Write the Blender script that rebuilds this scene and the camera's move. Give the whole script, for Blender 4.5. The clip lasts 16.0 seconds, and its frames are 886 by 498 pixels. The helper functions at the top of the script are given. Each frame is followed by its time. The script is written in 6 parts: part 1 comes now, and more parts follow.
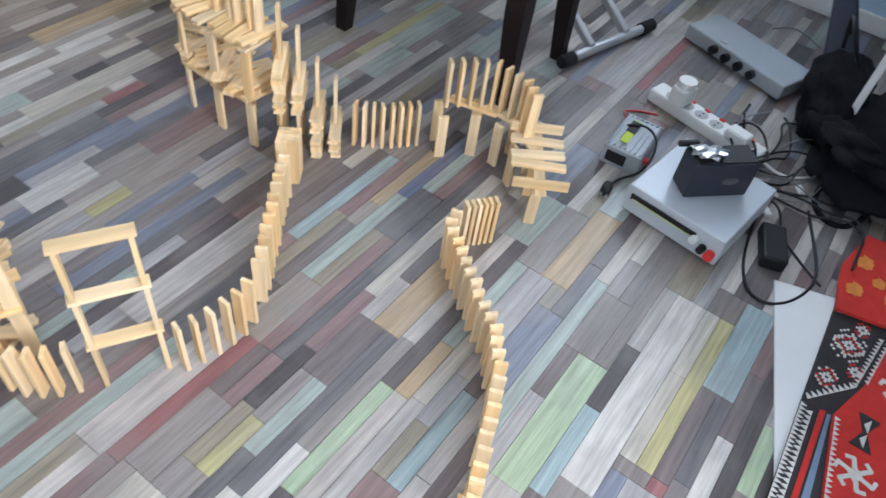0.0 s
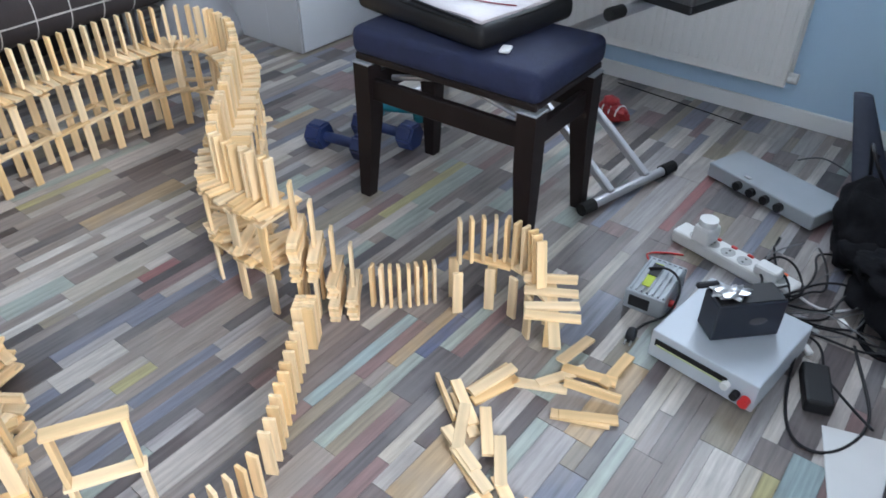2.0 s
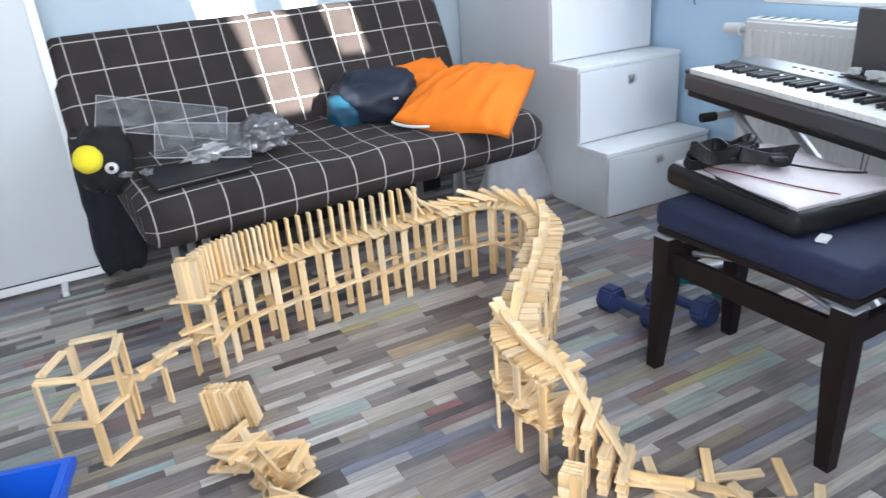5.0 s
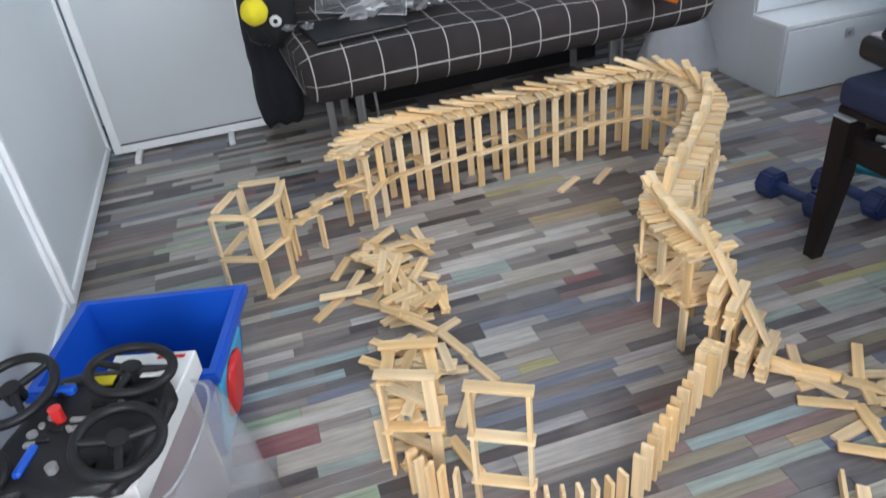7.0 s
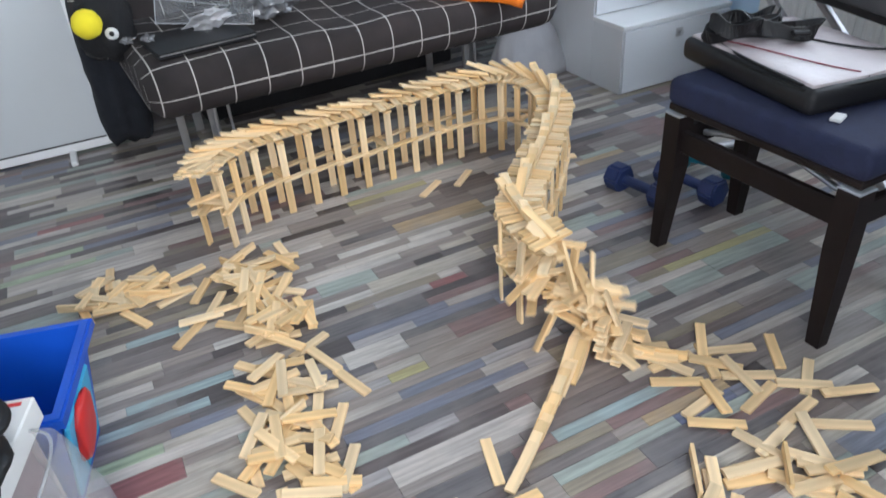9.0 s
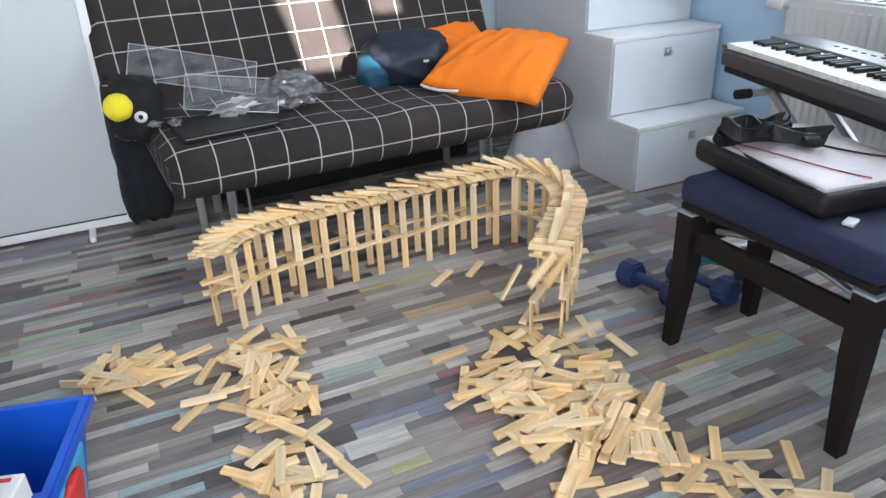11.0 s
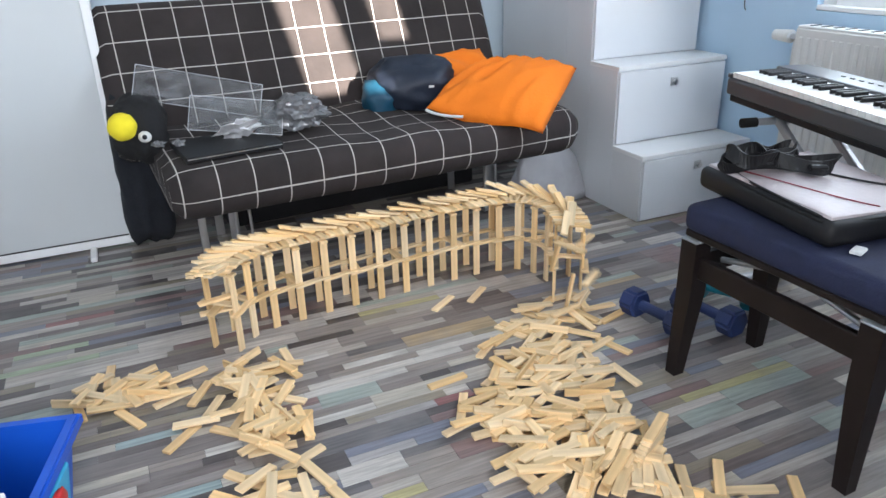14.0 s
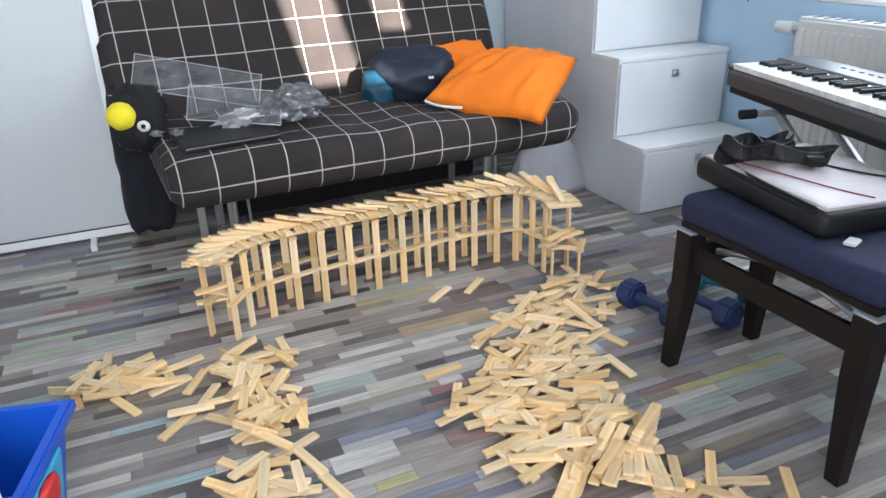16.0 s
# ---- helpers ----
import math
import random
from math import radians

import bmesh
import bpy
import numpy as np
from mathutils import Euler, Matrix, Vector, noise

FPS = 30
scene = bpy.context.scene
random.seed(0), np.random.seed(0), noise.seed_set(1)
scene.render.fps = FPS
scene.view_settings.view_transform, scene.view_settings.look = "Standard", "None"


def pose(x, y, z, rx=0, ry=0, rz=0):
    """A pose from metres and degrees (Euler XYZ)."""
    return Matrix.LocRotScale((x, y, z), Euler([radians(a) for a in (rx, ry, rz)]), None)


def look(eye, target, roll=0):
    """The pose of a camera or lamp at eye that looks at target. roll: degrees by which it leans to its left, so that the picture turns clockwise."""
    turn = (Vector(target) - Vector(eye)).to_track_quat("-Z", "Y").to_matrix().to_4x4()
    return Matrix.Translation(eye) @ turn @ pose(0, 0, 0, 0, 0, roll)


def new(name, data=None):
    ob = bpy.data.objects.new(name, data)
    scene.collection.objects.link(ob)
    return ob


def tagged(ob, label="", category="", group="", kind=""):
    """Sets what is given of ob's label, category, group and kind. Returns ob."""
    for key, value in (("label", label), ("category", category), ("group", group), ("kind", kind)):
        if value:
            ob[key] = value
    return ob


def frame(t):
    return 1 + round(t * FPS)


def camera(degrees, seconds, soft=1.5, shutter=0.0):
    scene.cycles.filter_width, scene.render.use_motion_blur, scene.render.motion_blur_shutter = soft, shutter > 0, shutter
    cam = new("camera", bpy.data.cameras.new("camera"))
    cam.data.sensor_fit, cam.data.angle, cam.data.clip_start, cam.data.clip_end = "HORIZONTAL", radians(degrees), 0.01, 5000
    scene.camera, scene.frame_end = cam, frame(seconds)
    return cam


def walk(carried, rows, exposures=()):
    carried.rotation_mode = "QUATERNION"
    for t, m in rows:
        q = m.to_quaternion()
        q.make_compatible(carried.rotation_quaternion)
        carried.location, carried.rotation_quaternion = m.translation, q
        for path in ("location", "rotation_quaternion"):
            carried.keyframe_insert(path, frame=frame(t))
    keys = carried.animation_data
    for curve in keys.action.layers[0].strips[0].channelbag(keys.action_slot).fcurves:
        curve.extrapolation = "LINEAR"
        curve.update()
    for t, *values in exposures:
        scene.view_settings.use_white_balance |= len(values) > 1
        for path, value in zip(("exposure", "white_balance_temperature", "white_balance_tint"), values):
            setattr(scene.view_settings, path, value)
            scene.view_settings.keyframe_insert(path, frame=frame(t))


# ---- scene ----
cam = camera(63.3, 16.0, shutter=0.4)
PATH = [
    (0, (-0.787, 0.554, 1.107), (0.403, 1.21, -0.361), 9.7),
    (0.5, (-0.751, 0.522, 1.124), (0.506, 1.202, -0.276), 5.7),
    (1, (-0.717, 0.499, 1.132), (0.561, 1.323, -0.167), 2.3),
    (1.5, (-0.693, 0.485, 1.132), (0.584, 1.381, -0.118), 1.9),
    (2, (-0.691, 0.47, 1.132), (0.58, 1.459, -0.053), 0.2),
    (2.5, (-0.697, 0.492, 1.138), (0.543, 1.598, 0.023), -1.7),
    (3, (-0.699, 0.486, 1.155), (0.451, 1.741, 0.106), -2.8),
    (3.5, (-0.698, 0.502, 1.182), (0.388, 1.884, 0.229), -3.3),
    (4, (-0.706, 0.486, 1.182), (0.308, 1.982, 0.326), -3.5),
    (4.5, (-0.698, 0.464, 1.182), (0.233, 2.047, 0.389), -4.2),
    (7, (-0.741, 0.449, 1.165), (-0.343, 2.09, 0.093), -6.4),
    (7.2, (-0.738, 0.449, 1.153), (-0.356, 2.051, 0.018), -6.6),
    (7.5, (-0.719, 0.435, 1.16), (-0.294, 1.993, -0.02), -6.1),
    (8, (-0.691, 0.437, 1.162), (-0.154, 1.952, -0.028), -5.1),
    (8.5, (-0.697, 0.437, 1.164), (-0.072, 1.944, 0.007), -5.0),
    (9, (-0.695, 0.446, 1.175), (0.012, 1.964, 0.081), -4.4),
    (9.5, (-0.7, 0.443, 1.178), (0.015, 2.045, 0.216), -4.2),
    (12, (-0.679, 0.45, 1.156), (0.09, 2.084, 0.297), -1.5),
    (12.5, (-0.675, 0.455, 1.153), (0.098, 2.089, 0.296), -1.4),
    (13, (-0.674, 0.456, 1.153), (0.087, 2.087, 0.281), -1.5),
    (13.5, (-0.669, 0.456, 1.151), (0.106, 2.105, 0.327), -1.4),
    (14, (-0.669, 0.453, 1.142), (0.073, 2.131, 0.345), -1.7),
    (14.5, (-0.668, 0.451, 1.139), (0.049, 2.145, 0.355), -1.6),
    (15, (-0.663, 0.443, 1.136), (0.048, 2.145, 0.364), -1.5),
    (15.5, (-0.657, 0.444, 1.14), (0.064, 2.138, 0.359), -1.6),
    (16, (-0.644, 0.437, 1.132), (0.079, 2.115, 0.32), -1.6),
]
walk(cam, [(t, look(eye, target, roll)) for t, eye, target, roll in PATH], [(0.0, 2.95, 6000, 10), (2.0, 3.02, 6000, 10), (3.5, 3.2, 6050, 10), (4.7, 3.24, 6100, 10), (7.0, 2.74, 6250, 10), (9.0, 2.87, 6200, 10), (12.0, 2.95, 6250, 10), (16.0, 3.0, 6250, 10)])

# ---- world, sun, large lights ----
world = bpy.data.worlds.new("daylight")
scene.world = world
world.use_nodes = True
wn = world.node_tree.nodes
sky = wn.new("ShaderNodeTexSky")
sky.sky_type = "NISHITA"
sky.sun_disc = False
SUN_DIR = Vector((-0.12, 1.0, -0.17)).normalized()
sky.sun_elevation = math.asin(-SUN_DIR.z)
sky.sun_rotation = math.atan2(-SUN_DIR.x, -SUN_DIR.y)
world.node_tree.links.new(sky.outputs[0], wn["Background"].inputs[0])
wn["Background"].inputs[1].default_value = 0.05

sun_data = bpy.data.lights.new("sun", "SUN")
sun_data.energy, sun_data.angle, sun_data.color = 5.0, radians(0.5), (1.0, 0.9, 0.76)
sun = new("sun", sun_data)
sun.matrix_world = look((6, -3, 4), Vector((6, -3, 4)) + SUN_DIR)

ROOM_W, ROOM_E, ROOM_S, ROOM_N, ROOM_H = -1.36, 1.86, -1.30, 3.95, 2.55
WIN_Y0, WIN_Y1, WIN_Z0, WIN_Z1 = 0.80, 2.52, 0.84, 2.2


def window_lamp(name, where, target, sx, sy, power, colour):
    data = bpy.data.lights.new(name, "AREA")
    data.shape, data.size, data.size_y, data.energy, data.color = "RECTANGLE", sx, sy, power, colour
    lamp = new(name, data)
    lamp.matrix_world = look(where, target)
    return lamp


window_lamp("east_window_light", (ROOM_E + 0.13, 1.66, 1.52), (0.0, 1.66, 1.3), 1.68, 1.32, 6.8, (0.86, 0.93, 1.0))
# fill lamp before the closed opening, for daylight from a window out of view
window_lamp("south_window_light", (-0.9, ROOM_S - 0.02, 1.5), (-0.9, 1.5, 0.7), 0.88, 1.3, 15.0, (0.97, 0.98, 1.0))


# ---- materials ----
def mat(name, base, rough=0.5, metal=0.0, vary=0.12, scale=18.0, bump=0.0, bump_scale=60.0, stretch=(1, 1, 1), random=0.0, spec=0.5, trans=0.0):
    """A principled material with two scales of noise in its colour, and a fine relief."""
    m = bpy.data.materials.new(name)
    m.use_nodes = True
    nt = m.node_tree
    n, l = nt.nodes, nt.links
    b = n["Principled BSDF"]
    b.inputs["Roughness"].default_value = rough
    b.inputs["Metallic"].default_value = metal
    b.inputs["Specular IOR Level"].default_value = spec
    b.inputs["Transmission Weight"].default_value = trans
    tc = n.new("ShaderNodeTexCoord")
    mp = n.new("ShaderNodeMapping")
    mp.inputs["Scale"].default_value = stretch
    l.new(tc.outputs["Object"], mp.inputs[0])
    n1 = n.new("ShaderNodeTexNoise")
    n1.inputs["Scale"].default_value, n1.inputs["Detail"].default_value = scale, 6
    n2 = n.new("ShaderNodeTexNoise")
    n2.inputs["Scale"].default_value, n2.inputs["Detail"].default_value = scale * 0.17, 3
    l.new(mp.outputs[0], n1.inputs[0])
    l.new(mp.outputs[0], n2.inputs[0])
    add = n.new("ShaderNodeMath")
    add.operation = "ADD"
    l.new(n1.outputs[0], add.inputs[0])
    l.new(n2.outputs[0], add.inputs[1])
    rng = n.new("ShaderNodeMapRange")
    rng.inputs[1].default_value, rng.inputs[2].default_value = 0.6, 1.4
    rng.inputs[3].default_value, rng.inputs[4].default_value = 1 - vary, 1 + vary
    l.new(add.outputs[0], rng.inputs[0])
    last = rng.outputs[0]
    if random:
        oi = n.new("ShaderNodeObjectInfo")
        r2 = n.new("ShaderNodeMapRange")
        r2.inputs[3].default_value, r2.inputs[4].default_value = 1 - random, 1 + random
        l.new(oi.outputs["Random"], r2.inputs[0])
        mu = n.new("ShaderNodeMath")
        mu.operation = "MULTIPLY"
        l.new(last, mu.inputs[0])
        l.new(r2.outputs[0], mu.inputs[1])
        last = mu.outputs[0]
    vm = n.new("ShaderNodeVectorMath")
    vm.operation = "SCALE"
    vm.inputs[0].default_value = base[:3]
    l.new(last, vm.inputs["Scale"])
    l.new(vm.outputs[0], b.inputs["Base Color"])
    if bump:
        n3 = n.new("ShaderNodeTexNoise")
        n3.inputs["Scale"].default_value, n3.inputs["Detail"].default_value = bump_scale, 4
        l.new(mp.outputs[0], n3.inputs[0])
        bp = n.new("ShaderNodeBump")
        bp.inputs["Strength"].default_value, bp.inputs["Distance"].default_value = bump, 0.004
        l.new(n3.outputs[0], bp.inputs["Height"])
        l.new(bp.outputs[0], b.inputs["Normal"])
    return m


def strip_material(name, per_island, cols):
    """Laminate with printed worn strips; the colour is drawn from a palette at random, strip by strip."""
    m = mat(name, (1, 1, 1), 0.32, 0, 0.0, 8, 0.12, 90, (0.25, 1, 1))
    nt = m.node_tree
    n, l = nt.nodes, nt.links
    b = n["Principled BSDF"]
    src = n.new("ShaderNodeNewGeometry").outputs["Random Per Island"] if per_island else n.new("ShaderNodeObjectInfo").outputs["Random"]
    ramp = n.new("ShaderNodeValToRGB")
    ramp.color_ramp.interpolation = "CONSTANT"
    el = ramp.color_ramp.elements
    while len(el) < len(cols):
        el.new(0.5)
    for i, c in enumerate(cols):
        el[i].position = i / len(cols)
        el[i].color = (*c, 1)
    l.new(src, ramp.inputs[0])
    strip_look(nt, ramp.outputs[0])
    return m


def strip_look(nt, colour):
    """Long grain streaks and worn patches over a strip's colour."""
    n, l = nt.nodes, nt.links
    b = n["Principled BSDF"]
    tc = n.new("ShaderNodeNewGeometry")
    mp = n.new("ShaderNodeMapping")
    mp.inputs["Scale"].default_value = (2.2, 38, 1)
    l.new(tc.outputs["Position"], mp.inputs[0])
    g = n.new("ShaderNodeTexNoise")
    g.inputs["Scale"].default_value, g.inputs["Detail"].default_value = 2.4, 7
    g.inputs["Roughness"].default_value = 0.65
    l.new(mp.outputs[0], g.inputs[0])
    w = n.new("ShaderNodeTexNoise")
    w.inputs["Scale"].default_value, w.inputs["Detail"].default_value = 7.0, 5
    l.new(tc.outputs["Position"], w.inputs[0])
    gr = n.new("ShaderNodeMapRange")
    gr.inputs[1].default_value, gr.inputs[2].default_value = 0.3, 0.7
    gr.inputs[3].default_value, gr.inputs[4].default_value = 0.62, 1.25
    l.new(g.outputs[0], gr.inputs[0])
    sc = n.new("ShaderNodeVectorMath")
    sc.operation = "SCALE"
    l.new(colour, sc.inputs[0])
    l.new(gr.outputs[0], sc.inputs["Scale"])
    wr = n.new("ShaderNodeMapRange")
    wr.inputs[1].default_value, wr.inputs[2].default_value = 0.5, 0.72
    wr.inputs[3].default_value, wr.inputs[4].default_value = 0.0, 0.5
    l.new(w.outputs[0], wr.inputs[0])
    mx = n.new("ShaderNodeMix")
    mx.data_type = "RGBA"
    l.new(wr.outputs[0], mx.inputs["Factor"])
    l.new(sc.outputs[0], mx.inputs["A"])
    mx.inputs["B"].default_value = (0.24, 0.22, 0.21, 1)
    l.new(mx.outputs["Result"], b.inputs["Base Color"])


STRIP_COLOURS = [(0.40, 0.36, 0.33), (0.12, 0.10, 0.10), (0.26, 0.23, 0.215), (0.52, 0.48, 0.44), (0.17, 0.14, 0.135), (0.35, 0.33, 0.33),
                 (0.21, 0.18, 0.17), (0.45, 0.41, 0.355), (0.14, 0.13, 0.135), (0.29, 0.25, 0.225), (0.23, 0.155, 0.15), (0.38, 0.35, 0.33),
                 (0.19, 0.165, 0.16), (0.33, 0.37, 0.34), (0.27, 0.235, 0.18), (0.19, 0.20, 0.25), (0.09, 0.078, 0.078), (0.48, 0.44, 0.41)]

M_STRIP = strip_material("laminate_strip", False, STRIP_COLOURS)
M_STRIP_REST = strip_material("laminate_strip_rest", True, STRIP_COLOURS)


def tint_strip(name, c):
    m = mat(name, c, 0.32, 0, 0.0, 8, 0.12, 90, (0.25, 1, 1))
    rgb = m.node_tree.nodes.new("ShaderNodeRGB")
    rgb.outputs[0].default_value = (*c, 1)
    strip_look(m.node_tree, rgb.outputs[0])
    return m


M_TINT = {"yellow": tint_strip("strip_yellow", (0.41, 0.37, 0.19)), "green": tint_strip("strip_green", (0.35, 0.42, 0.29)),
          "blue": tint_strip("strip_blue", (0.30, 0.375, 0.385)), "red": tint_strip("strip_red", (0.27, 0.12, 0.12)),
          "tan": tint_strip("strip_tan", (0.42, 0.31, 0.19)), "pale": tint_strip("strip_pale", (0.52, 0.49, 0.46)),
          "navy": tint_strip("strip_navy", (0.13, 0.15, 0.24)), "dark": tint_strip("strip_dark", (0.075, 0.065, 0.065))}
M_GROOVE = mat("floor_groove", (0.05, 0.045, 0.045), 0.7)
M_WOOD = mat("pale_pine", (0.77, 0.592, 0.352), 0.6, 0, 0.22, 26, 0.3, 120, (0.25, 3, 3), random=0.16)


def warm_some(m):
    """Some planks lean to honey brown, some to pale straw."""
    n, l = m.node_tree.nodes, m.node_tree.links
    b = n["Principled BSDF"]
    old = b.inputs["Base Color"].links[0].from_socket
    oi = n.new("ShaderNodeObjectInfo")
    w = n.new("ShaderNodeMath")
    w.operation = "MULTIPLY"
    w.inputs[1].default_value = 37.7
    fr = n.new("ShaderNodeMath")
    fr.operation = "FRACT"
    l.new(oi.outputs["Random"], w.inputs[0])
    l.new(w.outputs[0], fr.inputs[0])
    ramp = n.new("ShaderNodeValToRGB")
    ramp.color_ramp.elements[0].color = (1.0, 0.87, 0.69, 1)
    ramp.color_ramp.elements[1].color = (1.05, 1.06, 1.12, 1)
    l.new(fr.outputs[0], ramp.inputs[0])
    mul = n.new("ShaderNodeVectorMath")
    mul.operation = "MULTIPLY"
    l.new(old, mul.inputs[0])
    l.new(ramp.outputs[0], mul.inputs[1])
    l.new(mul.outputs[0], b.inputs["Base Color"])


warm_some(M_WOOD)
M_WALL_BLUE = mat("blue_wall_paint", (0.50, 0.68, 0.86), 0.75, 0, 0.04, 4, 0.15, 160)
M_WALL_PALE = mat("pale_blue_wall_paint", (0.60, 0.71, 0.80), 0.75, 0, 0.04, 4, 0.15, 160)
M_WALL_WHITE = mat("white_wall_paint", (0.74, 0.76, 0.78), 0.75, 0, 0.04, 4, 0.15, 160)
M_CEIL = mat("ceiling_paint", (0.8, 0.8, 0.79), 0.85, 0, 0.03, 3)
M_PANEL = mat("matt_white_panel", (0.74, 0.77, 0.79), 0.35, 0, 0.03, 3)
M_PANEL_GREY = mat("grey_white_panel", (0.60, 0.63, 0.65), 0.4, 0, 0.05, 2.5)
M_FRAME = mat("white_profile", (0.88, 0.89, 0.90), 0.35, 0, 0.03, 9)
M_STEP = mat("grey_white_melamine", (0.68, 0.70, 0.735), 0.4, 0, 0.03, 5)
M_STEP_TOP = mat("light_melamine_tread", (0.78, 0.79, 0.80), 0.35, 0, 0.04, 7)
M_STEEL = mat("brushed_steel", (0.55, 0.55, 0.56), 0.32, 0.9, 0.08, 30)
M_DARK = mat("black_lacquer", (0.011, 0.007, 0.007), 0.5, 0, 0.2, 14, spec=0.25)
M_NAVY = mat("navy_velour", (0.009, 0.014, 0.048), 0.8, 0, 0.25, 30, 0.3, 200)
M_BLACK = mat("black_plastic", (0.010, 0.010, 0.012), 0.5, 0, 0.2, 20, spec=0.35)
M_RUBBER = mat("black_rubber", (0.014, 0.014, 0.014), 0.85, 0, 0.2, 20, spec=0.25)
M_GREY_CORD = mat("grey_cord", (0.16, 0.16, 0.165), 0.5)
M_BLUE_PL = mat("blue_plastic", (0.008, 0.085, 0.52), 0.38, 0, 0.06, 6)
M_CYAN_PL = mat("light_blue_plastic", (0.05, 0.42, 0.70), 0.4, 0, 0.06, 6)
M_RED_PL = mat("red_plastic", (0.62, 0.03, 0.03), 0.4, 0, 0.08, 8)
M_ORANGE = mat("orange_cotton", (0.90, 0.215, 0.008), 0.85, 0, 0.12, 6, 0.5, 110)
M_YELLOW = mat("yellow_plush", (0.92, 0.76, 0.03), 0.9, 0, 0.08, 20, 0.6, 260)
M_PLUSH = mat("black_plush", (0.012, 0.012, 0.014), 0.95, 0, 0.3, 30, 0.6, 260)
M_WHITE = mat("white_plastic", (0.74, 0.74, 0.73), 0.4, 0, 0.04, 10)
M_GREY_MET = mat("grey_metal_case", (0.37, 0.40, 0.43), 0.42, 0.25, 0.06, 14, 0.08, 220)
M_KEYWHITE = mat("white_keys", (0.80, 0.80, 0.78), 0.25, 0, 0.02, 10)
M_SILVER = mat("dark_silver_plastic", (0.075, 0.075, 0.08), 0.4, 0.1, 0.05, 10)
# lighter copy of the dark silver, with the window's reflection in its colour
M_SILVER_LIT = mat("dark_silver_plastic_lit", (0.12, 0.12, 0.128), 0.34, 0.2, 0.05, 10)
M_DB_NAVY = mat("navy_vinyl", (0.015, 0.03, 0.11), 0.5, 0, 0.1, 18, 0.1, 150)
M_DB_TEAL = mat("teal_vinyl", (0.01, 0.22, 0.30), 0.5, 0, 0.1, 18, 0.1, 150)
M_CARD = mat("white_card", (0.70, 0.70, 0.70), 0.6, 0, 0.05, 9)
M_GREYCLOTH = mat("grey_padded_fabric", (0.55, 0.50, 0.52), 0.85, 0, 0.12, 22, 0.4, 240)
M_PINKCLOTH = mat("pale_lining", (0.47, 0.415, 0.43), 0.45, 0, 0.22, 9, 0.4, 60)


def grid_cloth():
    """Dark brown quilted cloth with a white window-pane check every 12 cm; the check follows the cushion's own x and y."""
    m = mat("check_cloth", (0.028, 0.0215, 0.0215), 0.9, 0, 0.4, 9, 0.9, 15)
    nt = m.node_tree
    n, l = nt.nodes, nt.links
    b = n["Principled BSDF"]
    old = b.inputs["Base Color"].links[0].from_socket
    uv = n.new("ShaderNodeUVMap")
    uv.uv_map = "cloth"
    sep = n.new("ShaderNodeSeparateXYZ")
    l.new(uv.outputs[0], sep.inputs[0])
    outs = []
    for i in (0, 1):
        fr = n.new("ShaderNodeMath")
        fr.operation = "PINGPONG"
        fr.inputs[1].default_value = 0.059
        l.new(sep.outputs[i], fr.inputs[0])
        lt = n.new("ShaderNodeMath")
        lt.operation = "LESS_THAN"
        lt.inputs[1].default_value = 0.0020
        l.new(fr.outputs[0], lt.inputs[0])
        outs.append(lt.outputs[0])
    mxm = n.new("ShaderNodeMath")
    mxm.operation = "MAXIMUM"
    l.new(outs[0], mxm.inputs[0])
    l.new(outs[1], mxm.inputs[1])
    mx = n.new("ShaderNodeMix")
    mx.data_type = "RGBA"
    l.new(mxm.outputs[0], mx.inputs["Factor"])
    l.new(old, mx.inputs["A"])
    mx.inputs["B"].default_value = (0.52, 0.49, 0.46, 1)
    l.new(mx.outputs["Result"], b.inputs["Base Color"])
    return m


M_CHECK = grid_cloth()


def clear_plastic():
    m = mat("clear_plastic", (0.50, 0.52, 0.55), 0.12, 0, 0.25, 30, 0.5, 30, trans=0.0, spec=0.8)
    m.node_tree.nodes["Principled BSDF"].inputs["Alpha"].default_value = 0.24
    return m


M_CLEAR = clear_plastic()
M_THIN = clear_plastic()
M_THIN.name = "thin_clear_film"
M_THIN.node_tree.nodes["Principled BSDF"].inputs["Alpha"].default_value = 0.36


# ---- mesh helpers ----
def mesh_of(name, bm, material, smooth=False):
    me = bpy.data.meshes.new(name)
    if smooth:
        for f in bm.faces:
            f.smooth = True
    bm.to_mesh(me)
    bm.free()
    for m in (material if isinstance(material, (list, tuple)) else (material,)):
        me.materials.append(m)
    return me


def part(name, bm, material, parent, label="", smooth=False, m=None):
    ob = new(name, mesh_of(name, bm, material, smooth))
    if parent is not None:
        ob.parent = parent
    if m is not None:
        ob.matrix_local = m
    if label:
        tagged(ob, label)
    return ob


def thing(name, m, label, category, group="", kind=""):
    ob = new(name)
    ob.empty_display_size = 0.05
    ob.matrix_world = m
    return tagged(ob, label, category, group, kind)


def box(sx, sy, sz, at=(0, 0, 0), bevel=0.0, seg=1, bm=None, m=None):
    bm = bm or bmesh.new()
    r = bmesh.ops.create_cube(bm, size=1.0)
    vs = r["verts"]
    bmesh.ops.scale(bm, vec=(sx, sy, sz), verts=vs)
    if bevel:
        es = list({e for v in vs for e in v.link_edges})
        g = bmesh.ops.bevel(bm, geom=es, offset=bevel, segments=seg, affect="EDGES", profile=0.5)
        vs = list({v for f in g["faces"] for v in f.verts} | {v for v in vs if v.is_valid})
    bmesh.ops.translate(bm, vec=at, verts=vs)
    if m is not None:
        bmesh.ops.transform(bm, matrix=m, verts=vs)
    return bm


